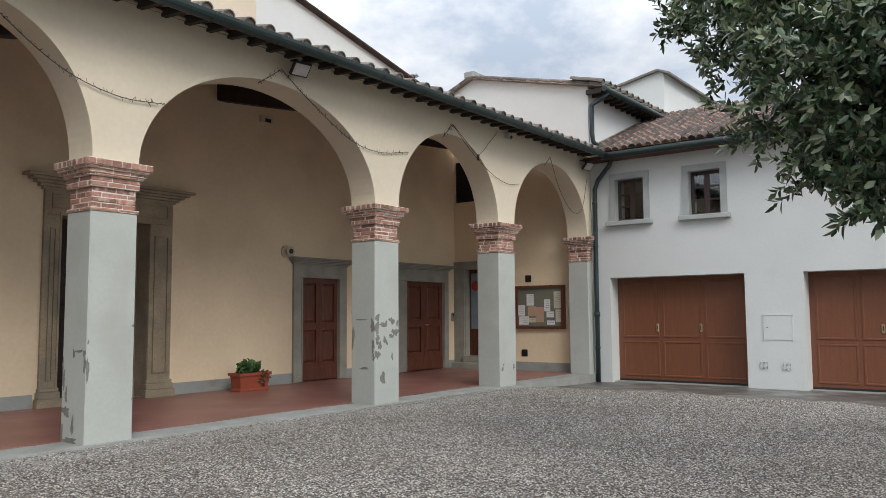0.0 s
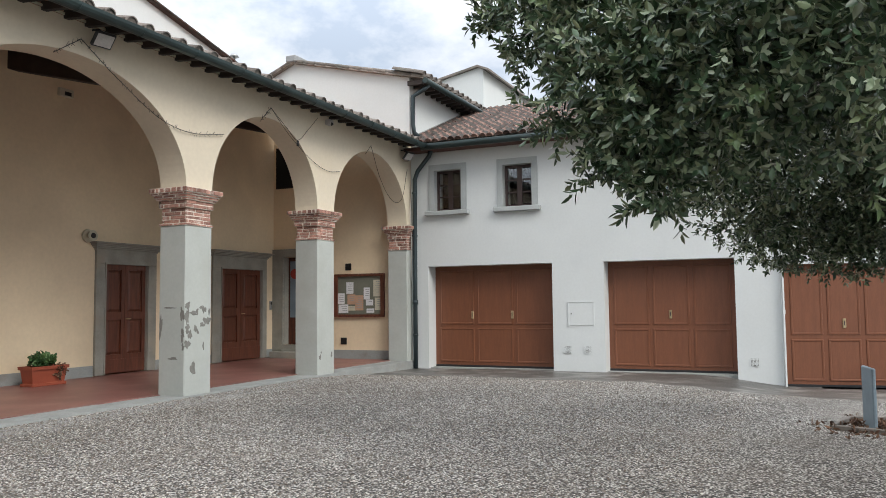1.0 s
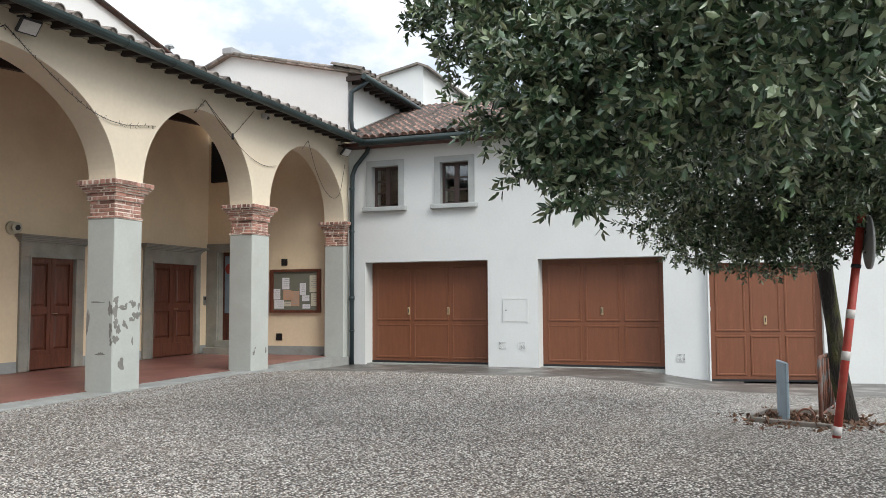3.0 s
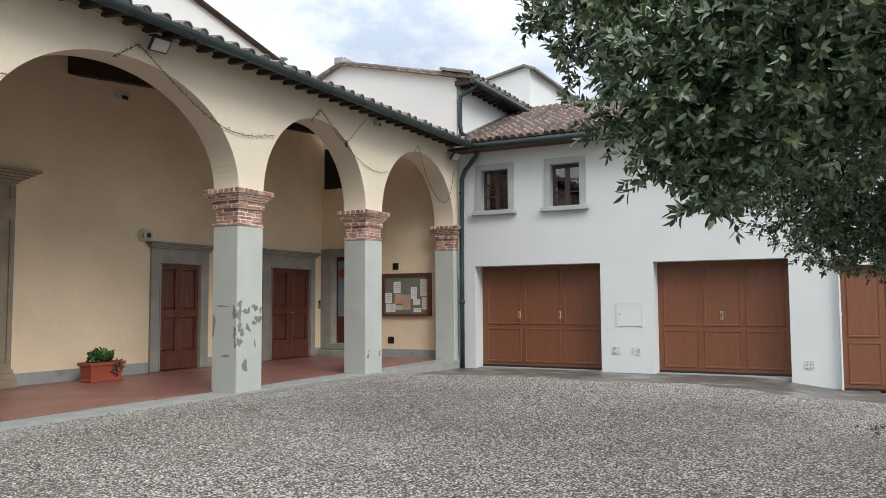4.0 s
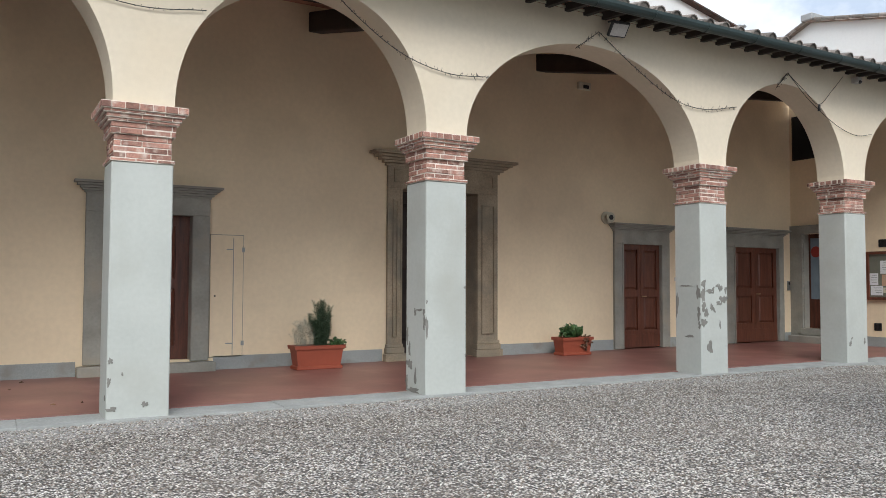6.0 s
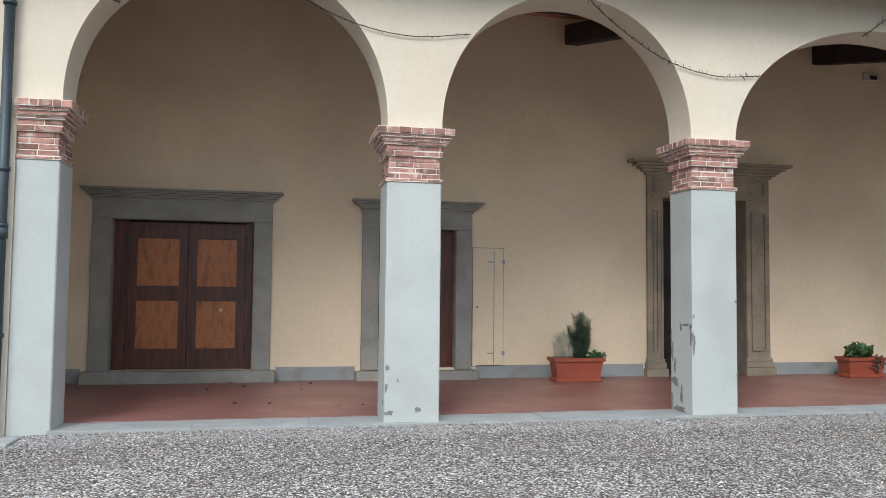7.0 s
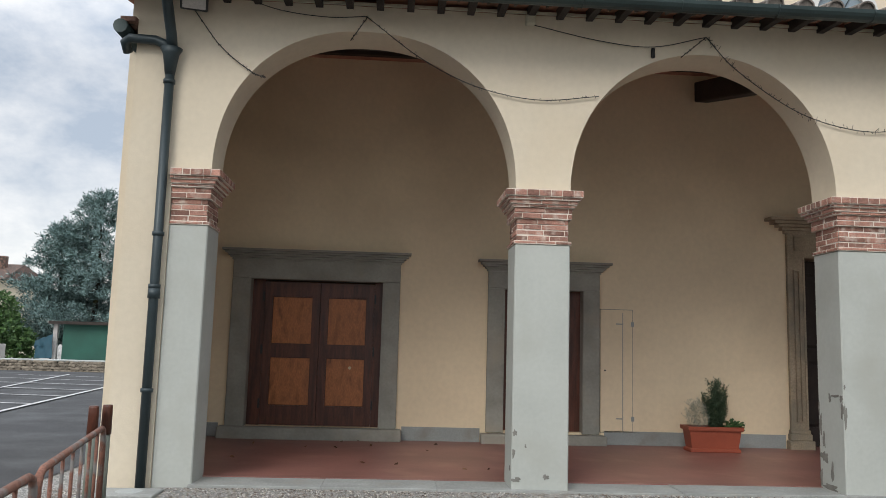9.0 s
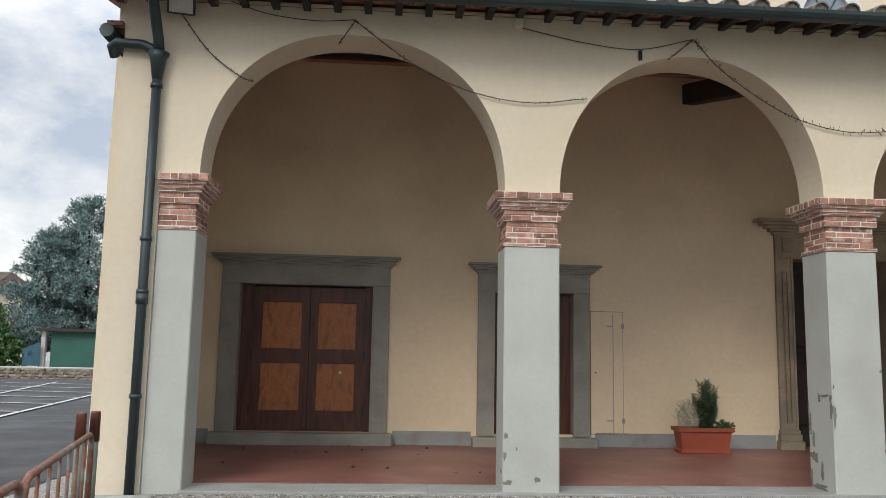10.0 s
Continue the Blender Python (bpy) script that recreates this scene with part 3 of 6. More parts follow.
east = grid_wall("wall_east", "ochre plastered end wall of the portico", INNER, "x", END, 0.5, 0.0, BACK, -0.2, 6.3, [(2.72, 3.62, 0.33, 2.52)])

# portico roof: sloping boards, rafters, tiles above
def roof_z(y):
    return EAVE + SLOPE * (y + 0.5)


for v in west.data.vertices:
    if v.co.z > 4:
        v.co.z = roof_z(v.co.y) - 0.03
for v in east.data.vertices:
    if v.co.z > 6:
        v.co.z = roof_z(v.co.y) - 0.03
bm = bmesh.new()
y0, y1 = -0.52, BACK
vs = [(LEFT - 0.35, y0), (END - 0.2, y0), (END - 0.2, y1), (LEFT - 0.35, y1)]
lo = [bm.verts.new((x, y, roof_z(y) - 0.02)) for x, y in vs]
hi = [bm.verts.new((x, y, roof_z(y) + 0.03)) for x, y in vs]
bm.faces.new(lo[::-1])
bm.faces.new(hi)
for k in range(4):
    bm.faces.new((lo[k], lo[(k + 1) % 4], hi[(k + 1) % 4], hi[k]))
tagged(part("ceiling", bm, SOFFIT), "dark timber and terracotta underside of the portico roof", "ceiling", kind="structure")


# portico roof: rafters, tiles, gutter
roof = thing("roof_portico", "portico roof of weathered clay barrel tiles on dark rafters", "roof", kind="structure")
n_raft = 60
for k in range(n_raft):
    x = LEFT - 0.1 + k * 0.322
    bm = bmesh.new()
    v = [bm.verts.new((x + dx, y, roof_z(y) - 0.022 - d)) for dx in (0, 0.075) for y, d in ((-0.46, 0.065), (0.0, 0.115), (0.0, 0.0), (-0.50, 0.0))]
    for q in ((0, 1, 2, 3), (7, 6, 5, 4), (0, 4, 5, 1), (1, 5, 6, 2), (2, 6, 7, 3), (3, 7, 4, 0)):
        bm.faces.new([v[i] for i in q])
    part("rafter", bm, BEAM, roof)
part("eave_board", boxes((LEFT - 0.3, END - 0.3, -0.025, -0.003, EAVE + 0.005, EAVE + 0.035)), OCHRE, roof, "thin pale strip under the eaves")


def tile_mesh(name, length, r0, r1, mat):
    """One barrel tile, its axis along +y, its wide open end at y = 0."""
    bm = bmesh.new()
    rows = []
    for y, r in ((0, r0), (length, r1)):
        for rr in (r, r - 0.016):
            rows.append([bm.verts.new((rr * math.cos(math.pi * k / 6), y, rr * math.sin(math.pi * k / 6))) for k in range(7)])
    o0, i0, o1, i1 = rows
    for k in range(6):
        for q in ((o0[k], o0[k + 1], o1[k + 1], o1[k]), (i0[k + 1], i0[k], i1[k], i1[k + 1]), (o0[k + 1], o0[k], i0[k], i0[k + 1])):
            bm.faces.new(q).smooth = False
    # mortar closes the open end
    bm.faces.new([bm.verts.new((v.co.x, 0.02, v.co.z)) for v in i0])
    return mesh_of(name, bm, mat)


def tile_rows(parent, mesh, origin, along, up, count, rows, step, exposed, near, seed, mat):
    """Rows of tiles from the eave up: count tiles along, the first `near` rows as parts, the rest joined."""
    rng = random.Random(seed)
    along, up = Vector(along).normalized(), Vector(up).normalized()
    nrm = along.cross(up).normalized()
    rot = Matrix((along, up, nrm)).transposed().to_4x4()
    verts, faces = [], []
    for j in range(rows):
        for i in range(count):
            p = Vector(origin) + along * (step * i + rng.uniform(-0.008, 0.008)) + up * (exposed * j + rng.uniform(-0.03, 0.03)) + nrm * (0.01 + rng.uniform(0, 0.012))
            m = Matrix.Translation(p) @ rot @ pose(0, 0, 0, rng.uniform(2.0, 3.6), rng.uniform(-3, 3), rng.uniform(-2.2, 2.2))
            if near[0] <= i < near[1] and j < near[2]:
                ob = new("tile", mesh)
                ob.parent = parent
                ob.matrix_local = m
            else:
                b = len(verts)
                verts += [tuple(m @ v.co) for v in mesh.vertices]
                faces += [[b + k for k in f.vertices] for f in mesh.polygons]
    if verts:
        me = bpy.data.meshes.new("tile_field")
        me.from_pydata(verts, [], faces)
        me.materials.append(mat)
        ob = new("tile_field", me)
        ob.parent = parent
        tagged(ob, "", kind="stuff")


COPPO = tile_mesh("coppo", 0.46, 0.092, 0.078, TILE)
SMALL_COPPO = tile_mesh("small_coppo", 0.44, 0.082, 0.066, RED_TILE)
tile_rows(roof, COPPO, (LEFT - 0.2, -0.57, roof_z(-0.57) - 0.015), (1, 0, 0), (0, 1, SLOPE), 60, 12, 0.322, 0.36, (0, 60, 3), 3, TILE)

rng = random.Random(19)
for k in range(60):
    for q in (1, 2):
        lip = new("tile", COPPO)
        lip.parent = roof
        lip.matrix_local = Matrix.Translation((LEFT - 0.2 + 0.322 * k - 0.045 * q + rng.uniform(-0.01, 0.01), -0.545 + 0.012 * q, roof_z(-0.55) - 0.009 - 0.012 * q)) @ pose(0, 0, 0, 10.5, rng.uniform(-4, 4), rng.uniform(-3, 3)) @ Matrix.Diagonal((0.94, 0.9, 0.95, 1))

gutter = thing("gutter", "dark green-grey metal half-round gutter along the portico eaves", "gutter")
bm = bmesh.new()
GY, GZ = -0.60, EAVE - 0.055
ring_prev = None
for x in (LEFT - 0.3, END - 0.42):
    ring = [bm.verts.new((x, GY + r * math.cos(a), GZ + r * math.sin(a))) for r, seq in ((0.095, range(9)), (0.088, range(8, -1, -1))) for a in [math.pi + math.pi * k / 8 for k in seq]]
    if ring_prev:
        for k in range(len(ring)):
            bm.faces.new((ring_prev[k], ring_prev[(k + 1) % len(ring)], ring[(k + 1) % len(ring)], ring[k]))
    ring_prev = ring
part("trough", bm, GUTTER, gutter)
for k in range(19):
    x = LEFT + 0.55 + k
    if x < END - 0.45:
        bm = bmesh.new()
        tube_into(bm, [(x, GY + 0.10 * math.cos(a), GZ + 0.10 * math.sin(a)) for a in [math.pi + math.pi * q / 8 for q in range(9)]], 0.006, 5)
        part("bracket", bm, GUTTER, gutter)


def pipe_bands(parent, x, y, zs, r):
    for z in zs:
        part("clip", tube([(x, y, z - 0.02), (x, y, z + 0.02)], r + 0.012, 10), PIPE, parent)


# downpipe at the west corner
dp = thing("downpipe", "dark green metal downpipe with a funnel on the cream corner", "downpipe")
px = -11.69
part("pipe", tube([(px, -0.075, 4.12), (px, -0.075, -0.03)], 0.048, 12), PIPE, dp)
part("funnel", tube([(px, -0.08, 4.38), (px, -0.08, 4.32), (px, -0.078, 4.10)], 0.115, 12, 0.05), PIPE, dp)
part("upper_pipe", tube([(px + 0.03, -0.60, 4.90), (px + 0.02, -0.42, 4.78), (px + 0.01, -0.14, 4.50), (px + 0.01, -0.08, 4.36)], 0.055, 12), PIPE, dp)
part("elbow", tube([(LEFT - 0.09, 0.02, 4.36), (LEFT - 0.10, -0.06, 4.44), (LEFT - 0.04, -0.09, 4.47), (px - 0.16, -0.09, 4.46), (px - 0.06, -0.09, 4.42), (px - 0.03, -0.085, 4.36)], 0.05, 12), PIPE, dp)
pipe_bands(dp, px, -0.075, (4.03, 2.45, 1.92, 0.9), 0.048)
part("joint", tube([(px, -0.075, 1.80), (px, -0.075, 1.90)], 0.06, 12), PIPE, dp)
wg = thing("west_gutter", "short end of a dark gutter and tiles at the west eaves", "gutter")
part("trough", tube([(LEFT - 0.15, -0.10, 4.60), (LEFT - 0.15, 3.9, 4.60)], 0.075, 10), GUTTER, wg)
part("tile", boxes((LEFT - 0.16, LEFT + 0.0, -0.08, 3.9, 4.66, 4.71)), RED_TILE, wg)

# downpipe at the garage corner
dp = thing("downpipe", "dark metal downpipe between arcade and garage front", "downpipe")
part("pipe", tube([(7.30, -0.62, 4.86), (7.33, -0.55, 4.72), (7.42, -0.22, 4.42), (7.43, -0.13, 4.22), (7.43, -0.12, 2.0), (7.43, -0.12, -0.17)], 0.052, 12), PIPE, dp)
pipe_bands(dp, 7.43, -0.12, (3.9, 2.9, 0.6), 0.052)
part("joint", tube([(7.43, -0.12, 1.30), (7.43, -0.12, 1.40)], 0.066, 12), PIPE, dp)
part("cable", tube([(7.40, -0.06, 4.05), (7.34, -0.05, 3.4), (7.39, -0.05, 2.9), (7.36, -0.05, 2.1), (7.41, -0.06, 1.7)], 0.008, 5), WHITEPAINT, dp)

# beams under the portico roof
for x in (-8.05, -4.62, -0.02, 3.65):
    bm = bmesh.new()
    box(bm, x, x + 0.24, DEPTH, BACK + 0.2, 5.41, 5.74, bevel=0.015)
    b = part("beam", bm, BEAM)
    for v in b.data.vertices:
        v.co.z += -0.25 * (BACK - v.co.y)
    tagged(b, "dark rough timber beam under the portico roof", "beam", "portico beams")
for k in range(5):
    y = 0.7 + k * 0.5
    p = part("purlin", boxes((LEFT + 0.02, END - 0.02, y, y + 0.09, roof_z(y) - 0.15, roof_z(y) - 0.035)), BEAM)
    tagged(p, "dark timber purlin under the portico roof", "purlin", "portico purlins")

# ---- church above the portico ----
nave = tagged(part("wall_nave", boxes((-9.0, 0.9, BACK + 0.02, BACK + 0.5, 5.7, 11.5)), CREAM), "cream plastered upper church front", "wall", kind="structure")
bm = bmesh.new()
prof = [(0.9, 5.7), (7.5, 5.7), (7.5, 6.75), (6.0, 7.08), (0.9, 8.23)]
f = [bm.verts.new((x, BACK + 0.05, z)) for x, z in prof]
g = [bm.verts.new((x, BACK + 0.5, z)) for x, z in prof]
bm.faces.new(f)
bm.faces.new(g[::-1])
for k in range(5):
    bm.faces.new((f[k], f[(k + 1) % 5], g[(k + 1) % 5], g[k]))
tagged(part("wall_aisle", bm, WHITE), "white plastered aisle wall with a raking top", "wall", kind="structure")
verge = thing("roof_aisle", "raking edge of red-brown tiles over the aisle wall", "roof", kind="structure")
bm = bmesh.new()
for o0, o1, d0, d1 in ((0.0, 0.02, -0.08, 0.6), (0.02, 0.055, -0.10, 0.6)):
    v = [bm.verts.new((x, BACK + y, z + o)) for x, z in ((0.9, 8.23), (7.5, 6.742)) for y, o in ((d0, o0), (d1, o0), (d1, o1), (d0, o1))]
    for q in ((0, 1, 2, 3), (7, 6, 5, 4), (0, 4, 5, 1), (1, 5, 6, 2), (2, 6, 7, 3), (3, 7, 4, 0)):
        bm.faces.new([v[i] for i in q])
part("verge", bm, RED_TILE, verge)
oculus = thing("window_6", "arched upper church window with a pale blue-white surround and grille", "window", kind="structure")
cx, cz, cy = -2.15, 7.02, BACK
bm = bmesh.new()
rows = []
for r, y in ((0.42, cy + 0.012), (0.42, cy - 0.05), (0.62, cy - 0.05), (0.62, cy + 0.012)):
    rows.append([bm.verts.new((cx + r * math.cos(a), y, cz + r * math.sin(a))) for a in [2 * math.pi * k / 40 for k in range(40)]])
for a, c in zip(rows, rows[1:]):
    for k in range(40):
        bm.faces.new((a[k], a[(k + 1) % 40], c[(k + 1) % 40], c[k]))
part("window_frame", bm, WHITE, oculus, "pale plaster ring")
bm = bmesh.new()
bm.faces.new([bm.verts.new((cx + 0.42 * math.cos(2 * math.pi * k / 40), cy + 0.006, cz + 0.42 * math.sin(2 * math.pi * k / 40))) for k in range(40)])
part("pane", bm, BLUEPANEL, oculus, "grey leaded glass")
for k in range(3):
    a = math.pi * k / 3
    part("grille_bar", tube([(cx - 0.42 * math.cos(a), cy - 0.01, cz - 0.42 * math.sin(a)), (cx + 0.42 * math.cos(a), cy - 0.01, cz + 0.42 * math.sin(a))], 0.01, 6), PIPE, oculus)

# ---- upper white building over the garage wing ----
def gable_house(name, label, x0, x1, ys, eave_r, peak, eave_l, base, overhang):
    """A white house whose gable faces west: ys = (right, ridge, left)."""
    yr, yp, yl = ys
    prof = [(yr, base), (yr, eave_r), (yp, peak), (yl, eave_l), (yl, base)]
    bm = bmesh.new()
    f = [bm.verts.new((x0, y, z)) for y, z in prof]
    g = [bm.verts.new((x1, y, z)) for y, z in prof]
    bm.faces.new(f)
    bm.faces.new(g[::-1])
    for k in range(5):
        bm.faces.new((f[k], f[(k + 1) % 5], g[(k + 1) % 5], g[k]))
    house = thing(name, label, "house")
    part("wall", bm, WHITE, house)
    sr, sl = (peak - eave_r) / (yp - yr), (peak - eave_l) / (yl - yp)
    bm = bmesh.new()
    pr = [(yr - overhang, eave_r - overhang * sr), (yp, peak), (yl + overhang, eave_l - overhang * sl)]
    v = [bm.verts.new((x, y, z + o)) for x in (x0 - 0.14, x1) for y, z in pr for o in (0.004, 0.075)]
    for q in ((0, 1, 3, 2), (2, 3, 5, 4), (6, 8, 9, 7), (8, 10, 11, 9), (1, 7, 9, 3), (3, 9, 11, 5), (0, 2, 8, 6), (2, 4, 10, 8), (0, 6, 7, 1), (4, 5, 11, 10)):
        bm.faces.new([v[i] for i in q])
    rf = part("roof", bm, TILE, house, "weathered brown tile roof")
    return house, rf, sr


house, rf, sr = gable_house("white_house", "white plastered upper storey with brown tile roof above the garages", END + 0.004, 13.4, (0.03, 3.30, 7.2), 6.69, 7.46, 5.85, 4.3, 0.42)
for k in range(17):
    x = END - 0.1 + k * 0.32
    part("rafter", boxes((x, x + 0.08, -0.36, 0.03, 6.44 + 0.03, 6.58)), BEAM, rf)
tile_rows(rf, COPPO, (END - 0.12, -0.42, 6.69 - 0.45 * sr + 0.08), (1, 0, 0), (0, 1, sr), 19, 2, 0.32, 0.4, (0, 19, 1), 9, TILE)
# verge tiles along the gable's raking edge
for (ya, za), (yb, zb), n in (((-0.42, 6.60), (3.30, 7.46), 11), ((7.6, 5.70), (3.30, 7.46), 13)):
    for k in range(n):
        u, w = k / n, (k + 1.12) / n
        t = part("verge_tile", tube([(END - 0.10, ya + (yb - ya) * u, za + (zb - za) * u + 0.045), (END - 0.10, ya + (yb - ya) * w, za + (zb - za) * w + 0.06)], 0.055, 8, 0.045), TILE, rf)
part("ridge_stone", boxes((END - 0.2, END + 0.4, 3.15, 3.45, 7.47, 7.64), bevel=0.02), LEADGREY, rf)
part("gutter", tube([(END - 0.15, -0.46, 6.53), (13.3, -0.46, 6.53)], 0.07, 10), GUTTER, house)
part("downpipe", tube([(END + 0.10, -0.44, 6.48), (END + 0.05, -0.30, 6.36), (END - 0.01, -0.07, 6.22), (END + 0.0, -0.06, 5.55), (END + 0.02, -0.08, 5.35), (END + 0.25, -0.2, 5.2)], 0.055, 10), PIPE, house)
gable_house("rear_house", "white rear house with a low tile roof", 16.0, 27, (1.45, 1.62, 9.0), 9.36, 9.43, 7.95, -0.4, 0.25)
vent = thing("vent_pipe", "thin metal flue with a cap behind the roofs", "flue")
part("pipe", tube([(12.1, 9.0, -0.1), (12.1, 9.0, 9.72)], 0.045, 8), METAL, vent)
part("cap", tube([(12.1, 9.0, 9.74), (12.1, 9.0, 9.82)], 0.17, 10, 0.12), METAL, vent)

# ---- garage wing ----
WS = 0.39
wing = thing("roof_garage_wing", "red-brown barrel tile roof of the garage wing", "roof", kind="structure")
def wing_z(x):
    return 4.93 + WS * (x - 7.05)
bm = bmesh.new()
v = [bm.verts.new((x, y, wing_z(x) + o)) for y in (0.02, -13.0) for x in (7.08, 11.8) for o in (0.0, 0.05)]
for q in ((0, 1, 3, 2), (4, 6, 7, 5), (0, 4, 5, 1), (2, 3, 7, 6), (1, 5, 7, 3), (0, 2, 6, 4)):
    bm.faces.new([v[i] for i in q])
part("deck", bm, SHADE_DECK, wing)
tile_rows(wing, SMALL_COPPO, (7.02, -0.10, wing_z(7.02) + 0.05), (0, -1, 0), (1, 0, WS), 66, 15, 0.19, 0.32, (0, 20, 15), 5, RED_TILE)
part("gutter", tube([(6.98, -0.52, 4.87), (6.98, -13.0, 4.87)], 0.075, 10), GUTTER, wing, "dark metal gutter")
part("fascia", boxes((7.08, END, -13.0, -0.02, 4.83, 4.90)), RAFTER, wing)
part("flashing", boxes((7.6, 10.4, -0.06, 0.024, 5.0, 5.02)), LEADGREY, wing)
for v in bpy.data.objects["flashing"].data.vertices:
    v.co.z += WS * (v.co.x - 7.05) + 0.06

# the front of the third garage turns back a little
turn = pose(END - 0.10, -7.963, 0, 0, 0, 10)
w3 = grid_wall("wall_third_garage", "white plastered front of the third garage", WHITE, "x", 0.0, 0.45, -6.0, 0.0, -0.5, 4.85, [(-2.12, -0.03, -0.45, 2.0)])
w3.matrix_world = turn

PROFILE_PANEL = 0.016


def raised_panel(bm, u0, u1, z0, z1, d):
    """A fielded panel in the plane x = 0, standing d towards -x."""
    m = 0.035
    a = [bm.verts.new((0.004, u, z)) for u, z in ((u0, z0), (u1, z0), (u1, z1), (u0, z1))]
    b = [bm.verts.new((-d, u, z)) for u, z in ((u0 + 0.008, z0 + 0.008), (u1 - 0.008, z0 + 0.008), (u1 - 0.008, z1 - 0.008), (u0 + 0.008, z1 - 0.008))]
    e2 = [bm.verts.new((-d, u, z)) for u, z in ((u0 + m, z0 + m), (u1 - m, z0 + m), (u1 - m, z1 - m), (u0 + m, z1 - m))]
    c = [bm.verts.new((-d * 0.35, u, z)) for u, z in ((u0 + m + 0.01, z0 + m + 0.01), (u1 - m - 0.01, z0 + m + 0.01), (u1 - m - 0.01, z1 - m - 0.01), (u0 + m + 0.01, z1 - m - 0.01))]
    for r, s in ((a, b), (b, e2), (e2, c)):
        for k in range(4):
            bm.faces.new((r[k], r[(k + 1) % 4], s[(k + 1) % 4], s[k]))
    bm.faces.new(c)


def garage_door(name, y0, y1, z0, z1, handles, m):
    """Overhead wooden door, three columns of two panels, facing -x."""
    d = thing(name, "brown wooden overhead garage door with fielded panels, closed", "garage door", kind="structure")
    d.matrix_world = m
    leaf = part("leaf", boxes((0, 0.05, y0, y1, z0, z1)), GARAGE, d)
    w = y1 - y0
    split = z0 + (z1 - z0) * 0.40
    cols = [(y0 + 0.07 + k * (w - 0.14) / 3, y0 + 0.07 + (k + 1) * (w - 0.14) / 3) for k in range(3)]
    for a, c in cols:
        for p, q in ((z0 + 0.10, split - 0.04), (split + 0.04, z1 - 0.10)):
            bm = bmesh.new()
            raised_panel(bm, a + 0.04, c - 0.04, p, q, PROFILE_PANEL)
            part("panel", bm, GARAGE, leaf)
    # Black strip painted in for the dark gap under the leaf.
    part("seal", boxes((-0.012, 0.0, y0, y1, z0 - 0.01, z0 + 0.035)), BLACK, leaf, "black strip in place of the dark gap under the door")
    for y in handles:
        h = part("handle", boxes((-0.03, 0.0, y - 0.03, y + 0.03, split + 0.17, split + 0.35), bevel=0.01), BRASS, leaf, "pale metal handle plate")
        part("keyhole", boxes((-0.036, -0.029, y - 0.008, y + 0.008, split + 0.22, split + 0.31)), BLACK, leaf)
    part("sill", boxes((-0.30, 0.02, y0, y1, z0 - 0.2, z0 - 0.012)), KERB, d, "pale concrete sill")
    return d


garage_door("door_7", -3.39, -0.425, -0.135, 2.172, (-2.33, -1.36), pose(END + 0.40, 0, 0))
garage_door("door_8", -7.105, -4.515, -0.135, 2.165, (-5.80,), pose(END + 0.40, 0, 0))
garage_door("door_9", -2.12, -0.03, -0.32, 2.0, (-1.08,), turn @ pose(0.12, 0, 0))
bp = thing("bell_plate", "small white switch plate beside the garage door", "switch")
bp.matrix_world = turn
part("plate", boxes((0.04, 0.11, -0.05, -0.032, 1.05, 1.13)), WHITEPAINT, bp)


def casement(name, y0, y1, z0, z1, label="stone-framed window with dark wooden casements and small panes"):
    w = thing(name, label, "window", kind="structure")
    s = 0.13
    bm = boxes((END - 0.035, END + 0.15, y0 - s, y0 + 0.005, z0, z1 + s), (END - 0.035, END + 0.15, y1 - 0.005, y1 + s, z0, z1 + s), (END - 0.035, END + 0.15, y0 + 0.005, y1 - 0.005, z1 - 0.005, z1 + s))
    part("window_frame", bm, PALE_STONE, w, "grey painted stone surround")
    part("window_sill", boxes((END - 0.13, END + 0.15, y0 - s - 0.07, y1 + s + 0.07, z0 - 0.10, z0 + 0.004), bevel=0.012), PALE_STONE, w)
    x0, x1 = END + 0.16, END + 0.21
    mid = (y0 + y1) / 2
    for a, c in ((y0, mid), (mid, y1)):
        fr = boxes((x0, x1, a, a + 0.055, z0, z1), (x0, x1, c - 0.055, c, z0, z1), (x0, x1, a + 0.055, c - 0.055, z0, z0 + 0.07), (x0, x1, a + 0.055, c - 0.055, z1 - 0.06, z1))
        h = (z1 - z0 - 0.13) / 3
        for k in (1, 2):
            box(fr, x0 + 0.008, x1 - 0.008, a + 0.055, c - 0.055, z0 + 0.07 + h * k - 0.018, z0 + 0.07 + h * k + 0.018)
        leaf = part("casement", fr, WINFRAME, w, "dark brown wooden casement")
        for k in range(3):
            gl = part("pane", boxes((x0 + 0.02, x0 + 0.026, a + 0.055, c - 0.055, z0 + 0.07 + h * k + 0.018, z0 + 0.07 + h * (k + 1) - 0.018)), GLASS, leaf)
            gl.visible_shadow = False
    # Near-black box: the shade behind the panes is put into its colour.
    part("room", boxes((END + 1.4, END + 1.45, y0 - 0.3, y1 + 0.3, z0 - 0.3, z1 + 0.3), (END + 0.5, END + 1.4, y0 - 0.3, y0 - 0.25, z0 - 0.3, z1 + 0.3), (END + 0.5, END + 1.4, y1 + 0.25, y1 + 0.3, z0 - 0.3, z1 + 0.3), (END + 0.5, END + 1.4, y0 - 0.25, y1 + 0.25, z0 - 0.3, z0 - 0.25), (END + 0.5, END + 1.4, y0 - 0.25, y1 + 0.25, z1 + 0.25, z1 + 0.3)), DARK, w, "near-black box painted as unlit space behind the panes")


for k, (a, c, p, q) in enumerate(WINDOWS):
    casement("window_%d" % (k + 1), a, c, p, q)
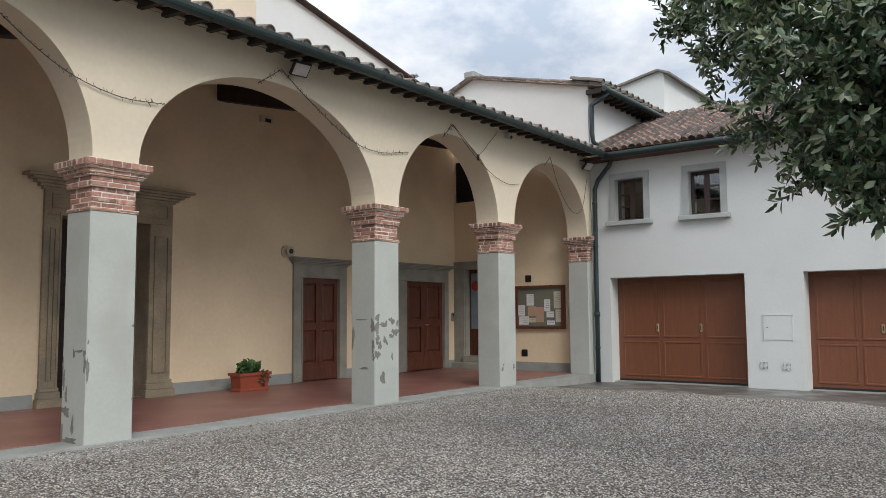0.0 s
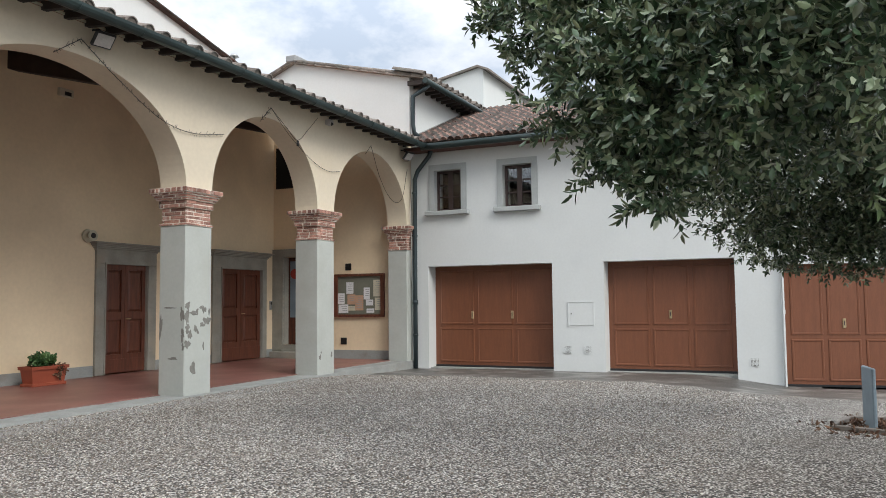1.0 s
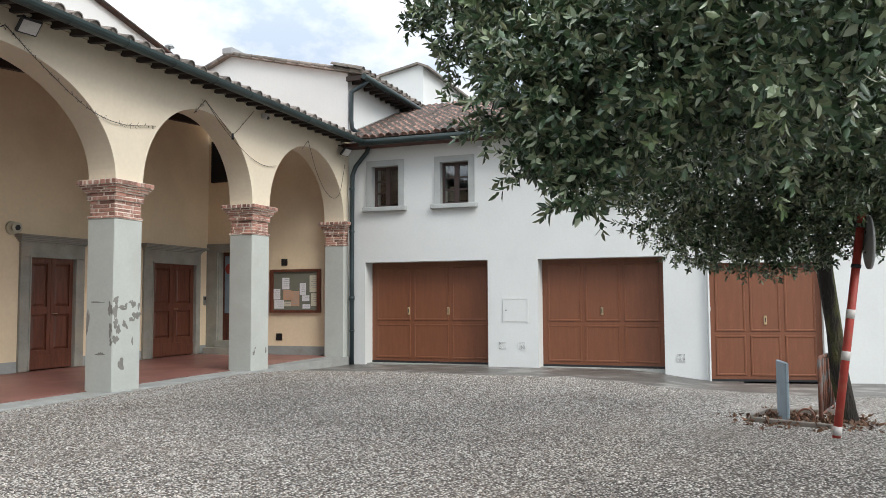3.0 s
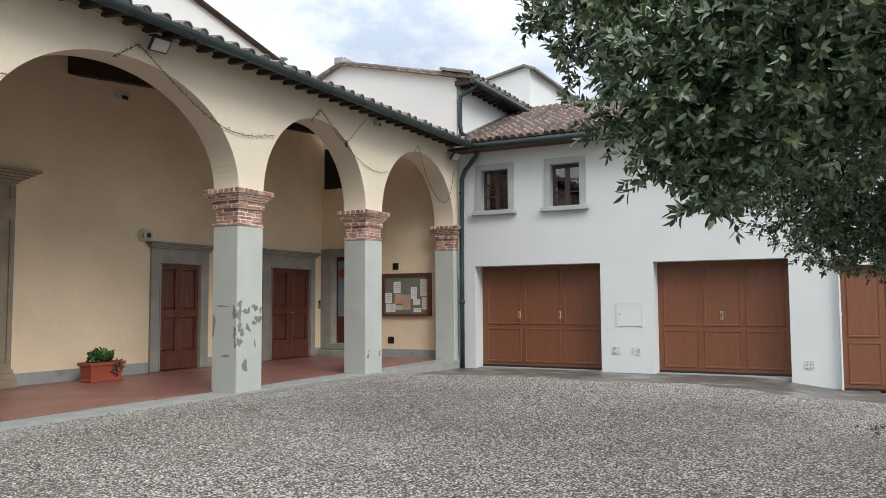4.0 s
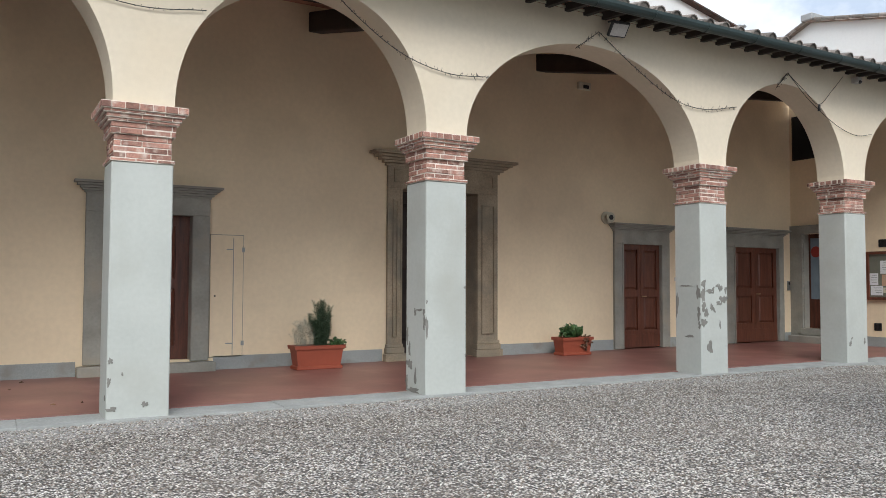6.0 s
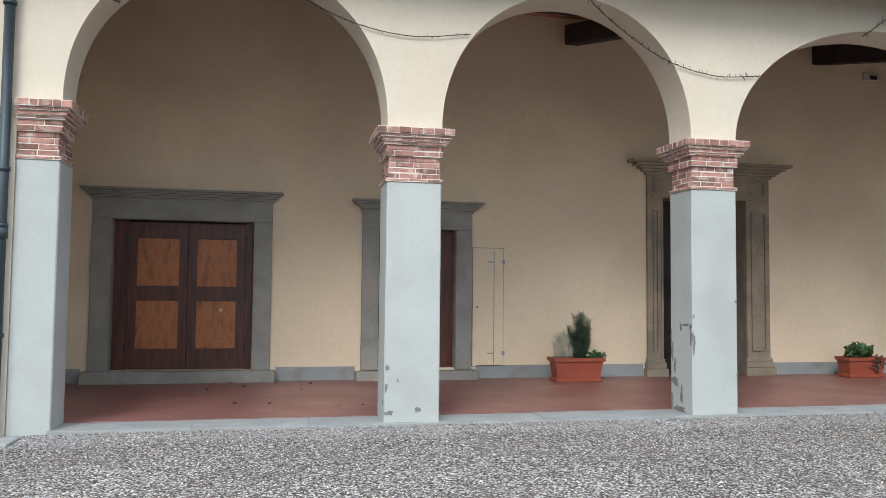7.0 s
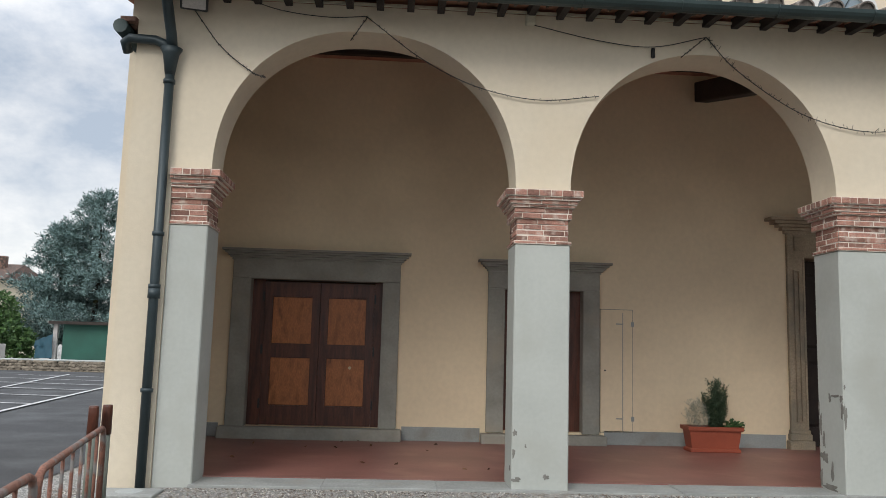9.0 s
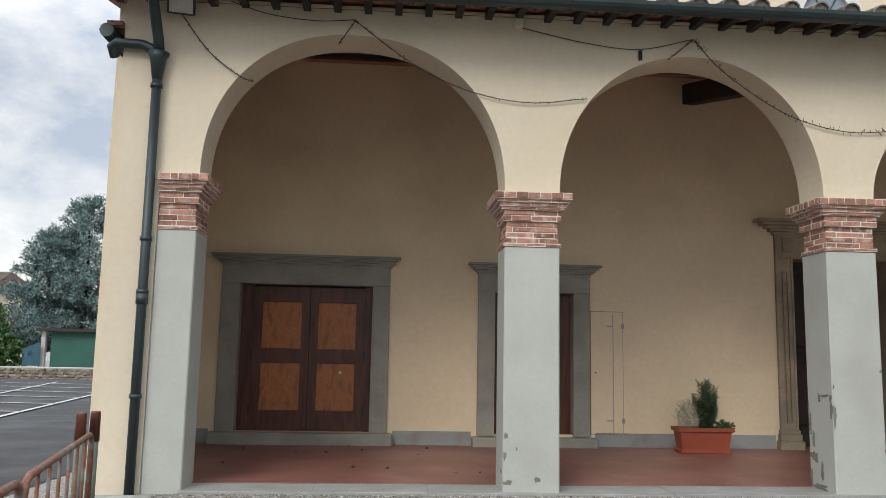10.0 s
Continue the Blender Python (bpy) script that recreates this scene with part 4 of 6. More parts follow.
# Unseen near-black slab, added to keep the space behind the windows dark.
tagged(part("floor_upper", boxes((END + 0.5, END + 5, -7.3, 0, 2.6, 2.7)), DARK), "unseen near-black slab added to keep the space behind the windows dark", "floor", kind="structure")

meter = thing("meter_box", "white metal meter cover flush in the garage wall", "meter cover")
part("cover", boxes((END - 0.012, END + 0.01, -4.27, -3.75, 0.82, 1.31), bevel=0.004), WHITE, meter)
part("rim", boxes((END - 0.018, END, -4.29, -3.73, 1.31, 1.325), (END - 0.018, END, -4.29, -4.27, 0.80, 1.31), (END - 0.018, END, -3.75, -3.73, 0.80, 1.31)), WHITE, meter)
part("lock", tube([(END - 0.02, -3.80, 1.07), (END, -3.80, 1.07)], 0.014, 8), BLACK, meter)


def vent_grille(y, z, s, mat, back, label, n=5):
    g = thing("vent_grille", label, "vent", group="wall vents")
    # Dark sheet stands in for the unlit holes behind the slats.
    part("backing", boxes((END - 0.004, END + 0.0, y - s / 2, y + s / 2, z - s / 2, z + s / 2)), back, g)
    bars = 0.25 * s / n
    for k in range(n + 1):
        o = -s / 2 + s * k / n
        part("slat", boxes((END - 0.012, END - 0.004, y - s / 2, y + s / 2, z + o - bars, z + o + bars)), mat, g)
        part("slat", boxes((END - 0.014, END - 0.005, y + o - bars, y + o + bars, z - s / 2, z + s / 2)), mat, g)


for y, z in ((-3.71, 0.31), (-4.144, 0.31), (-7.42, 0.12)):
    vent_grille(y, z, 0.15, WHITE, BEAM, "small grey perforated wall vent", 6)
for y, z in ((1.72, 2.225), (1.853, 0.433)):
    vent_grille(y, z, 0.15, BLACK, DARK, "small black wall vent with a pale edge")

# ---- portico doors ----
def cornice(bm, x0, x1, z0, z1, y, ext, out):
    """A moulded shelf that steps out upwards."""
    n = 5
    for k in range(n):
        u = (k + 1) / n
        h = (z1 - z0) / n
        e2, o = ext * u ** 1.3, out * u ** 1.3
        box(bm, x0 - e2, x1 + e2, y - 0.05 - o, y, z0 + h * k, z0 + h * (k + 1) - (0.004 if k < n - 1 else 0))


def surround(d, x0, x1, z0, z1, jl, jr, top, ctop, ext, mat, step=0.0, out=0.16):
    y = BACK + 0.004
    part("jamb", boxes((jl, x0, y - 0.06, y, z0, z1), bevel=0.006), mat, d)
    part("jamb", boxes((x1, jr, y - 0.06, y, z0, z1), bevel=0.006), mat, d)
    part("jamb_edge", boxes((x0 - 0.03, x0, y - 0.075, y - 0.058, z0, z1), (x1, x1 + 0.03, y - 0.075, y - 0.058, z0, z1), (x0 - 0.03, x1 + 0.03, y - 0.075, y - 0.058, z1 + 0.0, z1 + 0.03)), mat, d)
    part("lintel", boxes((jl, jr, y - 0.06, y, z1 + 0.001, top), bevel=0.006), mat, d)
    bm = bmesh.new()
    cornice(bm, jl, jr, top, ctop, y, ext, out)
    part("cornice", bm, mat, d, "moulded stone cornice")
    part("reveal", boxes((x0 - 0.02, x0 + 0.004, y - 0.05, y + 0.3, z0, z1), (x1 - 0.004, x1 + 0.02, y - 0.05, y + 0.3, z0, z1), (x0, x1, y - 0.05, y + 0.3, z1 - 0.004, z1 + 0.02)), mat, d)
    if step:
        part("step", boxes((jl - 0.08, jr + 0.08, y - 0.22, y, 0.0, step), bevel=0.015), mat, d, "worn stone step")


def leaf_xz(bm, x0, x1, z0, z1, y, d):
    """A fielded panel facing -y."""
    m = 0.045
    a = [bm.verts.new((u, y, z)) for u, z in ((x0, z0), (x1, z0), (x1, z1), (x0, z1))]
    b = [bm.verts.new((u, y - d, z)) for u, z in ((x0 + m, z0 + m), (x1 - m, z0 + m), (x1 - m, z1 - m), (x0 + m, z1 - m))]
    for k in range(4):
        bm.faces.new((a[k], a[(k + 1) % 4], b[(k + 1) % 4], b[k]))
    bm.faces.new(b)


def door_leaf(d, x0, x1, z0, z1, y, wood, panelwood, rows, stile=0.1, handle=None, field=0.024):
    leaf = part("leaf", boxes((x0 + 0.003, x1 - 0.003, y, y + 0.05, z0 + 0.005, z1 - 0.003)), wood, d)
    fr = boxes((x0 + 0.004, x0 + stile, y - 0.034, y, z0 + 0.006, z1 - 0.004), (x1 - stile, x1 - 0.004, y - 0.034, y, z0 + 0.006, z1 - 0.004))
    zs = [z0 + 0.006] + [z0 + (z1 - z0) * r for r in rows] + [z1 - 0.004]
    for k in range(0, len(zs), 2):
        box(fr, x0 + stile, x1 - stile, y - 0.034, y, zs[k], zs[k + 1])
    part("stiles", fr, wood, leaf)
    for k in range(1, len(zs) - 1, 2):
        bm = bmesh.new()
        leaf_xz(bm, x0 + stile + 0.012, x1 - stile - 0.012, zs[k] + 0.012, zs[k + 1] - 0.012, y - 0.001, field)
        part("panel", bm, panelwood, leaf)
    if handle:
        hx, hz = handle
        part("handle", tube([(hx, y - 0.022, hz), (hx, y - 0.065, hz), (hx + 0.09, y - 0.07, hz)], 0.011, 6), BRASS, leaf)
    return leaf


Y = BACK + 0.17
d = thing("door_1", "closed double church door of dark walnut with orange-brown panels in a grey stone surround", "door", kind="structure")
surround(d, -11.46, -9.485, 0.18, 2.355, -11.735, -9.225, 2.63, 2.79, 0.15, STONE, 0.18)
part("side_board", boxes((-11.46, -11.27, Y - 0.03, Y + 0.05, 0.18, 2.355)), OLDWOOD, d)
part("side_board", boxes((-9.61, -9.485, Y - 0.03, Y + 0.05, 0.18, 2.355)), OLDWOOD, d)
door_leaf(d, -11.27, -10.43, 0.18, 2.33, Y, OLDWOOD, PANELWOOD, (0.135, 0.47, 0.56, 0.895), 0.115, None, 0.003)
door_leaf(d, -10.43, -9.61, 0.18, 2.33, Y, OLDWOOD, PANELWOOD, (0.135, 0.47, 0.56, 0.895), 0.115, None, 0.003)
for x in (-11.285, -9.60):
    for z in (0.5, 1.3, 2.1):
        part("hinge", boxes((x - 0.012, x + 0.012, Y - 0.05, Y - 0.028, z - 0.07, z + 0.07)), BLACK, d)
part("knob", tube([(-9.95, Y - 0.04, 1.05), (-9.95, Y, 1.05)], 0.025, 8), BRASS, d)

d = thing("door_2", "narrow dark walnut church door in a grey stone surround", "door", kind="structure")
surround(d, -7.63, -6.42, 0.16, 2.32, -7.885, -6.164, 2.58, 2.745, 0.16, STONE, 0.15)
door_leaf(d, -7.63, -7.02, 0.16, 2.32, Y, OLDWOOD, OLDWOOD, (0.1, 0.5, 0.56, 0.93), 0.12)
door_leaf(d, -7.02, -6.42, 0.16, 2.32, Y, OLDWOOD, DOORWOOD, (0.1, 0.5, 0.56, 0.93), 0.20)

d = thing("door_3", "tall main church door recessed in a weathered panelled sandstone surround", "door", kind="structure")
surround(d, -2.92, -1.39, 0.02, 2.95, -3.19, -0.945, 3.33, 3.56, 0.33, BROWNSTONE, 0.0, 0.20)
for a, c in ((-3.19, -2.92), (-1.39, -0.945)):
    part("pilaster_panel", boxes((a + 0.09, a + 0.105, 3.855, 3.884, 0.42, 2.75), (c - 0.105, c - 0.09, 3.855, 3.884, 0.42, 2.75), (a + 0.105, c - 0.105, 3.855, 3.884, 0.42, 0.44), (a + 0.105, c - 0.105, 3.855, 3.884, 2.73, 2.75)), BROWNSTONE, d)
    part("plinth", boxes((a - 0.06, c + 0.06, 3.80, 3.94, 0.0, 0.14), (a - 0.035, c + 0.035, 3.83, 3.94, 0.14, 0.24), (a - 0.02, c + 0.02, 3.85, 3.94, 0.24, 0.30), bevel=0.01), BROWNSTONE, d, "worn moulded plinth")
part("frieze_panel", boxes((-3.08, -1.05, 3.86, 3.884, 3.06, 3.075), (-3.08, -1.05, 3.86, 3.884, 3.27, 3.285), (-3.08, -3.065, 3.86, 3.884, 3.075, 3.27), (-1.065, -1.05, 3.86, 3.884, 3.075, 3.27)), BROWNSTONE, d)
# Near-black leaves stand in for the unlit depth of the doorway.
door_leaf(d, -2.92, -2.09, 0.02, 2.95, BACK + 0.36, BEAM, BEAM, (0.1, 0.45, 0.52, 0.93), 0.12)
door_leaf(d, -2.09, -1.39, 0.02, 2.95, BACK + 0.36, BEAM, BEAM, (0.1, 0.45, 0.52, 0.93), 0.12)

d = thing("door_4", "closed reddish wooden double door in a grey stone surround", "door", kind="structure")
surround(d, 2.13, 3.20, 0.02, 2.15, 1.90, 3.44, 2.41, 2.56, 0.13, STONE)
YS = BACK + 0.045
door_leaf(d, 2.13, 2.66, 0.03, 2.15, YS, DOORWOOD, DOORWOOD, (0.17, 0.49, 0.56, 0.95), 0.085)
door_leaf(d, 2.66, 3.20, 0.03, 2.15, YS, DOORWOOD, DOORWOOD, (0.17, 0.49, 0.56, 0.95), 0.085, (2.70, 1.08))
part("kickboard", boxes((2.135, 3.195, YS - 0.045, YS - 0.033, 0.035, 0.30), bevel=0.004), DOORWOOD, d)

d = thing("door_5", "closed wide reddish wooden double door in a grey stone surround", "door", kind="structure")
surround(d, 5.47, 6.97, 0.02, 2.18, 5.17, 7.16, 2.45, 2.60, 0.10, STONE)
door_leaf(d, 5.47, 6.22, 0.03, 2.18, YS, DOORWOOD, DOORWOOD, (0.20, 0.49, 0.57, 0.95), 0.12)
door_leaf(d, 6.22, 6.97, 0.03, 2.18, YS, DOORWOOD, DOORWOOD, (0.20, 0.49, 0.57, 0.95), 0.12, (6.26, 1.12))
part("kickboard", boxes((5.475, 6.965, YS - 0.045, YS - 0.033, 0.035, 0.33), bevel=0.004), DOORWOOD, d)

# passage door in the end wall, up two steps
d = thing("door_6", "dark glazed passage door up two stone steps in the end wall", "door", kind="structure")
part("frame", boxes((END - 0.05, END - 0.002, 3.62, 3.935, 0.0, 2.52), (END - 0.05, END - 0.002, 2.42, 2.72, 0.0, 2.52), (END - 0.05, END - 0.002, 2.42, 3.935, 2.521, 2.72)), STONE, d, "grey stone surround")
part("reveal", boxes((END, END + 0.18, 3.60, 3.624, 0.33, 2.52), (END, END + 0.18, 2.716, 2.74, 0.33, 2.52)), STONE, d)
part("step", boxes((END - 0.42, END - 0.003, 2.45, 3.75, 0.0, 0.17), bevel=0.012), STONE, d)
part("step", boxes((END - 0.16, END + 0.178, 2.735, 3.60, 0.17, 0.33), bevel=0.012), STONE, d)
part("leaf", boxes((END + 0.18, END + 0.23, 2.70, 3.64, 0.33, 2.52)), OLDWOOD, d)
part("glazing", boxes((END + 0.165, END + 0.178, 2.84, 3.54, 1.0, 2.42)), BLUEPANEL, d, "grey glass pane")
part("sticker", tube([(END + 0.155, 3.40, 2.10), (END + 0.164, 3.40, 2.10)], 0.13, 12), REDPAINT, d, "round red notice")
part("lamp", boxes((END - 0.12, END - 0.002, 2.95, 3.12, 2.74, 2.86), bevel=0.01), OCHRE, d)
hatch = thing("upper_opening", "near-black panel standing in for a dark square opening high in the portico end wall", "opening", kind="structure")
# Flat near-black panel stands in for the opening's dark depth; no hole behind.
part("shutter", boxes((END - 0.02, END + 0.0, 3.20, 3.82, 4.30, 5.32)), DARK, hatch)
part("rim", boxes((END - 0.03, END + 0.0, 3.17, 3.20, 4.27, 5.32), (END - 0.03, END + 0.0, 3.17, 3.85, 4.27, 4.30), (END - 0.03, END + 0.0, 3.82, 3.85, 4.30, 5.32)), BEAM, hatch)

# skirting along the portico walls
skirt = thing("baseboard", "grey painted skirting band along the portico walls", "skirting", kind="structure")
for a, c in ((LEFT + 0.02, -11.83), (-9.14, -7.97), (-6.08, -3.26), (-0.88, 1.89), (3.45, 5.16), (7.17, END - 0.06)):
    part("band", boxes((a, c, BACK - 0.012, BACK + 0.002, 0.0, 0.215)), SKIRT, skirt)
part("band", boxes((END - 0.012, END + 0.002, 0.5, 2.40, 0.0, 0.22)), SKIRT, skirt)

# hatch flush in the church wall
h = thing("wall_hatch", "flush cream-painted utility hatch with small hinges in the church wall", "hatch")
part("leaf", boxes((-6.14, -5.645, BACK - 0.012, BACK + 0.0, 0.20, 2.045)), INNER, h)
part("gap", boxes((-6.15, -5.635, BACK - 0.004, BACK + 0.0, 0.19, 2.055)), STONE, h)
part("strip", boxes((-5.80, -5.79, BACK - 0.018, BACK - 0.012, 0.22, 2.0)), SKIRT, h)
for z in (0.4, 1.83):
    part("hinge", boxes((-5.665, -5.62, BACK - 0.02, BACK - 0.01, z - 0.035, z + 0.035)), SKIRT, h)
    part("strap", boxes((-5.90, -5.79, BACK - 0.017, BACK - 0.011, z - 0.008, z + 0.008)), SKIRT, h)
part("keyhole", tube([(-6.07, BACK - 0.016, 1.12), (-6.07, BACK - 0.01, 1.12)], 0.014, 8), BLACK, h)

# ---- things on the walls ----
nb = thing("notice_board", "wooden framed glazed notice board full of papers on the end wall", "notice board")
y0, y1, z0, z1 = 0.745, 2.06, 1.075, 1.99
X = END
part("backing", boxes((X - 0.03, X - 0.003, y0, y1, z0, z1)), CORKBACK, nb)
part("frame", boxes((X - 0.07, X - 0.003, y0 - 0.03, y0 + 0.06, z0, z1), (X - 0.07, X - 0.003, y1 - 0.06, y1 + 0.03, z0, z1), (X - 0.07, X - 0.003, y0 - 0.03, y1 + 0.03, z1, z1 + 0.06), (X - 0.07, X - 0.003, y0 - 0.03, y1 + 0.03, z0 - 0.06, z0)), DOORWOOD, nb, "dark red-brown wooden frame")
rng = random.Random(21)
for y, z, w, h, mt in ((1.664, 1.711, 0.197, 0.277, PAPER), (1.908, 1.457, 0.187, 0.254, PAPER), (1.846, 1.213, 0.270, 0.203, PAPER), (1.623, 1.434, 0.218, 0.240, TANPAPER), (1.613, 1.222, 0.197, 0.111, OCHRE), (1.405, 1.351, 0.228, 0.360, TANPAPER),
                       (1.197, 1.573, 0.166, 0.286, PAPER), (1.119, 1.356, 0.197, 0.139, PAPER), (1.099, 1.162, 0.208, 0.102, PAPER), (0.891, 1.698, 0.249, 0.397, OCHRE), (0.870, 1.323, 0.208, 0.296, OCHRE)):
    pp = part("paper", boxes((X - 0.034, X - 0.031, y - w / 2, y + w / 2, z - h / 2, z + h / 2)), mt, nb)
    for k in range(int(h / 0.05) - 1):
        part("text_bar", boxes((X - 0.0352, X - 0.034, y - w * 0.38, y + w * rng.uniform(0.1, 0.38), z + h / 2 - 0.05 - k * 0.05, z + h / 2 - 0.038 - k * 0.05)), SKIRT, pp)

sp = thing("loudspeaker", "round beige loudspeaker on the church wall beside a door", "loudspeaker")
part("back_plate", tube([(1.71, BACK - 0.05, 2.66), (1.71, BACK, 2.66)], 0.125, 16), OCHRE, sp)
part("horn", tube([(1.71, BACK - 0.16, 2.66), (1.71, BACK - 0.05, 2.66)], 0.105, 16, 0.05), OCHRE, sp)
part("core", tube([(1.71, BACK - 0.18, 2.66), (1.71, BACK - 0.1, 2.66)], 0.05, 10), BLACK, sp)
ic = thing("intercom", "small grey intercom panel beside the wide door", "intercom")
part("panel", boxes((7.33, 7.42, BACK - 0.03, BACK, 1.2, 1.42), bevel=0.006), METAL, ic)
part("screen", boxes((7.35, 7.40, BACK - 0.034, BACK - 0.029, 1.33, 1.40)), BLACK, ic)
ic = thing("keypad", "pale bell panel with two rows of buttons", "bell panel")
part("panel", boxes((4.72, 4.84, BACK - 0.03, BACK, 1.18, 1.62), bevel=0.006), METAL, ic)
for k in range(7):
    for x in (4.75, 4.80):
        part("button", boxes((x - 0.015, x + 0.015, BACK - 0.036, BACK - 0.029, 1.22 + k * 0.055, 1.25 + k * 0.055)), OCHRE, ic)
bell = thing("doorbell", "small white doorbell on the wall", "doorbell")
part("button", boxes((3.62, 3.70, BACK - 0.025, BACK, 1.40, 1.48), bevel=0.006), WHITEPAINT, bell)
bx = thing("junction_box", "small pale junction box under the beam", "junction box")
part("box", boxes((0.98, 1.28, BACK - 0.08, BACK, 5.18, 5.33), bevel=0.01), OCHRE, bx)
part("lens", boxes((1.08, 1.22, BACK - 0.09, BACK - 0.078, 5.2, 5.27)), BLACK, bx)


def floodlight(x, z, turn_z):
    f = thing("floodlight", "black LED floodlight with a pale lens under the eaves", "floodlight", (x, -0.02, z), "floodlights")
    part("bracket", tube([(0, 0.02, 0.16), (0, -0.10, 0.15), (0, -0.16, 0.06)], 0.014, 6), BLACK, f)
    body = part("housing", boxes((-0.14, 0.14, -0.02, 0.03, -0.11, 0.11), bevel=0.012), BLACK, f)
    body.matrix_local = pose(0, -0.18, 0, 42, 0, turn_z)
    ln = part("lens", boxes((-0.115, 0.115, -0.026, -0.019, -0.085, 0.085)), WHITEPAINT, body, "pale glass lens")
    return f


floodlight(-1.74, 4.77, -10)
floodlight(6.98, 4.69, -10)
floodlight(-11.46, 4.87, 12)
cam_s = thing("sensor", "small white security sensor under the eaves", "sensor")
part("body", boxes((3.78, 3.92, -0.12, 0.0, 4.80, 4.90), bevel=0.01), WHITEPAINT, cam_s)
part("eye", tube([(3.85, -0.13, 4.80), (3.85, -0.10, 4.83)], 0.03, 8), BLACK, cam_s)
cam_s = thing("wire_anchor", "small pale anchor with a black insulator", "anchor")
part("block", boxes((-8.0, -7.9, -0.1, 0, 4.85, 4.95), bevel=0.01), OCHRE, cam_s)


def fairy_string(points, twigs, seed):
    """A black string of lights on the arcade wall, with short twigs of bulbs."""
    pts = []
    P = [Vector((x, -0.03, z)) for x, z in points]
    P = [P[0] * 2 - P[1], *P, P[-1] * 2 - P[-2]]
    for i in range(1, len(P) - 2):
        for k in range(8):
            t = k / 8
            a, b, c, d2 = P[i - 1], P[i], P[i + 1], P[i + 2]
            pts.append(0.5 * (2 * b + (c - a) * t + (2 * a - 5 * b + 4 * c - d2) * t * t + (3 * b - a - 3 * c + d2) * t ** 3))
    pts.append(P[-2])
    s = thing("light_string", "thin black string of fairy lights draped over the arches", "light string", group="light strings")
    part("cable", tube(pts, 0.005, 5), BLACK, s)
    if twigs:
        rng = random.Random(seed)
        bm = bmesh.new()
        for k in range(len(pts) - 1):
            for q in range(3):
                p = pts[k].lerp(pts[k + 1], rng.random())
                tube_into(bm, [p, p + Vector((rng.uniform(-0.04, 0.04), rng.uniform(-0.03, 0), rng.uniform(-0.06, 0.055))) * twigs], 0.003, 4)
        tagged(part("bulb_garland", bm, BLACK, s), "", kind="stuff")


fairy_string([(-11.50, 4.84), (-11.2, 4.45), (-10.87, 4.19), (-10.72, 4.14)], 0.4, 1)
fairy_string([(-9.86, 4.58), (-9.69, 4.85)], 0.4, 2)
fairy_string([(-9.69, 4.85), (-9.1, 4.42), (-8.5, 4.14), (-7.85, 4.03), (-7.2, 4.10)], 0.4, 3)
fairy_string([(-6.30, 4.58), (-6.02, 4.82)], 0.4, 4)
fairy_string([(-6.02, 4.82), (-5.67, 4.45), (-5.0, 4.02), (-4.34, 3.85), (-3.74, 3.88)], 0.9, 5)
fairy_string([(-2.35, 4.46), (-1.94, 4.75)], 0.9, 6)
fairy_string([(-1.94, 4.75), (-1.4, 4.42), (-0.6, 4.02), (0.07, 3.92), (0.82, 4.04)], 0.9, 7)
fairy_string([(1.75, 4.46), (2.04, 4.74)], 0.9, 8)
fairy_string([(2.04, 4.74), (2.6, 4.35), (3.3, 4.02), (3.85, 3.90), (4.30, 3.96)], 0.0, 9)
fairy_string([(2.04, 4.74), (2.5, 4.48), (2.84, 4.32), (3.2, 4.6), (3.51, 4.88)], 0.0, 10)
fairy_string([(5.3, 4.48), (5.54, 4.70)], 0.0, 11)
fairy_string([(5.54, 4.70), (5.9, 4.1), (6.3, 3.72), (6.68, 3.60), (7.0, 3.78), (7.24, 4.45)], 0.0, 12)
fairy_string([(-7.92, 4.86), (-7.2, 4.72), (-6.61, 4.68), (-6.02, 4.82)], 0.0, 13)
fairy_string([(-11.0, 5.0), (-10.6, 4.88), (-10.1, 4.83), (-9.69, 4.86)], 0.0, 14)
for x, z in ((-6.61, 4.62), (2.84, 4.27)):
    ins = part("insulator", tube([(x, -0.03, z - 0.06), (x, -0.03, z + 0.04)], 0.022, 8), BLACK)
    tagged(ins, "small black insulator hanging on the wire", "insulator", "insulators")


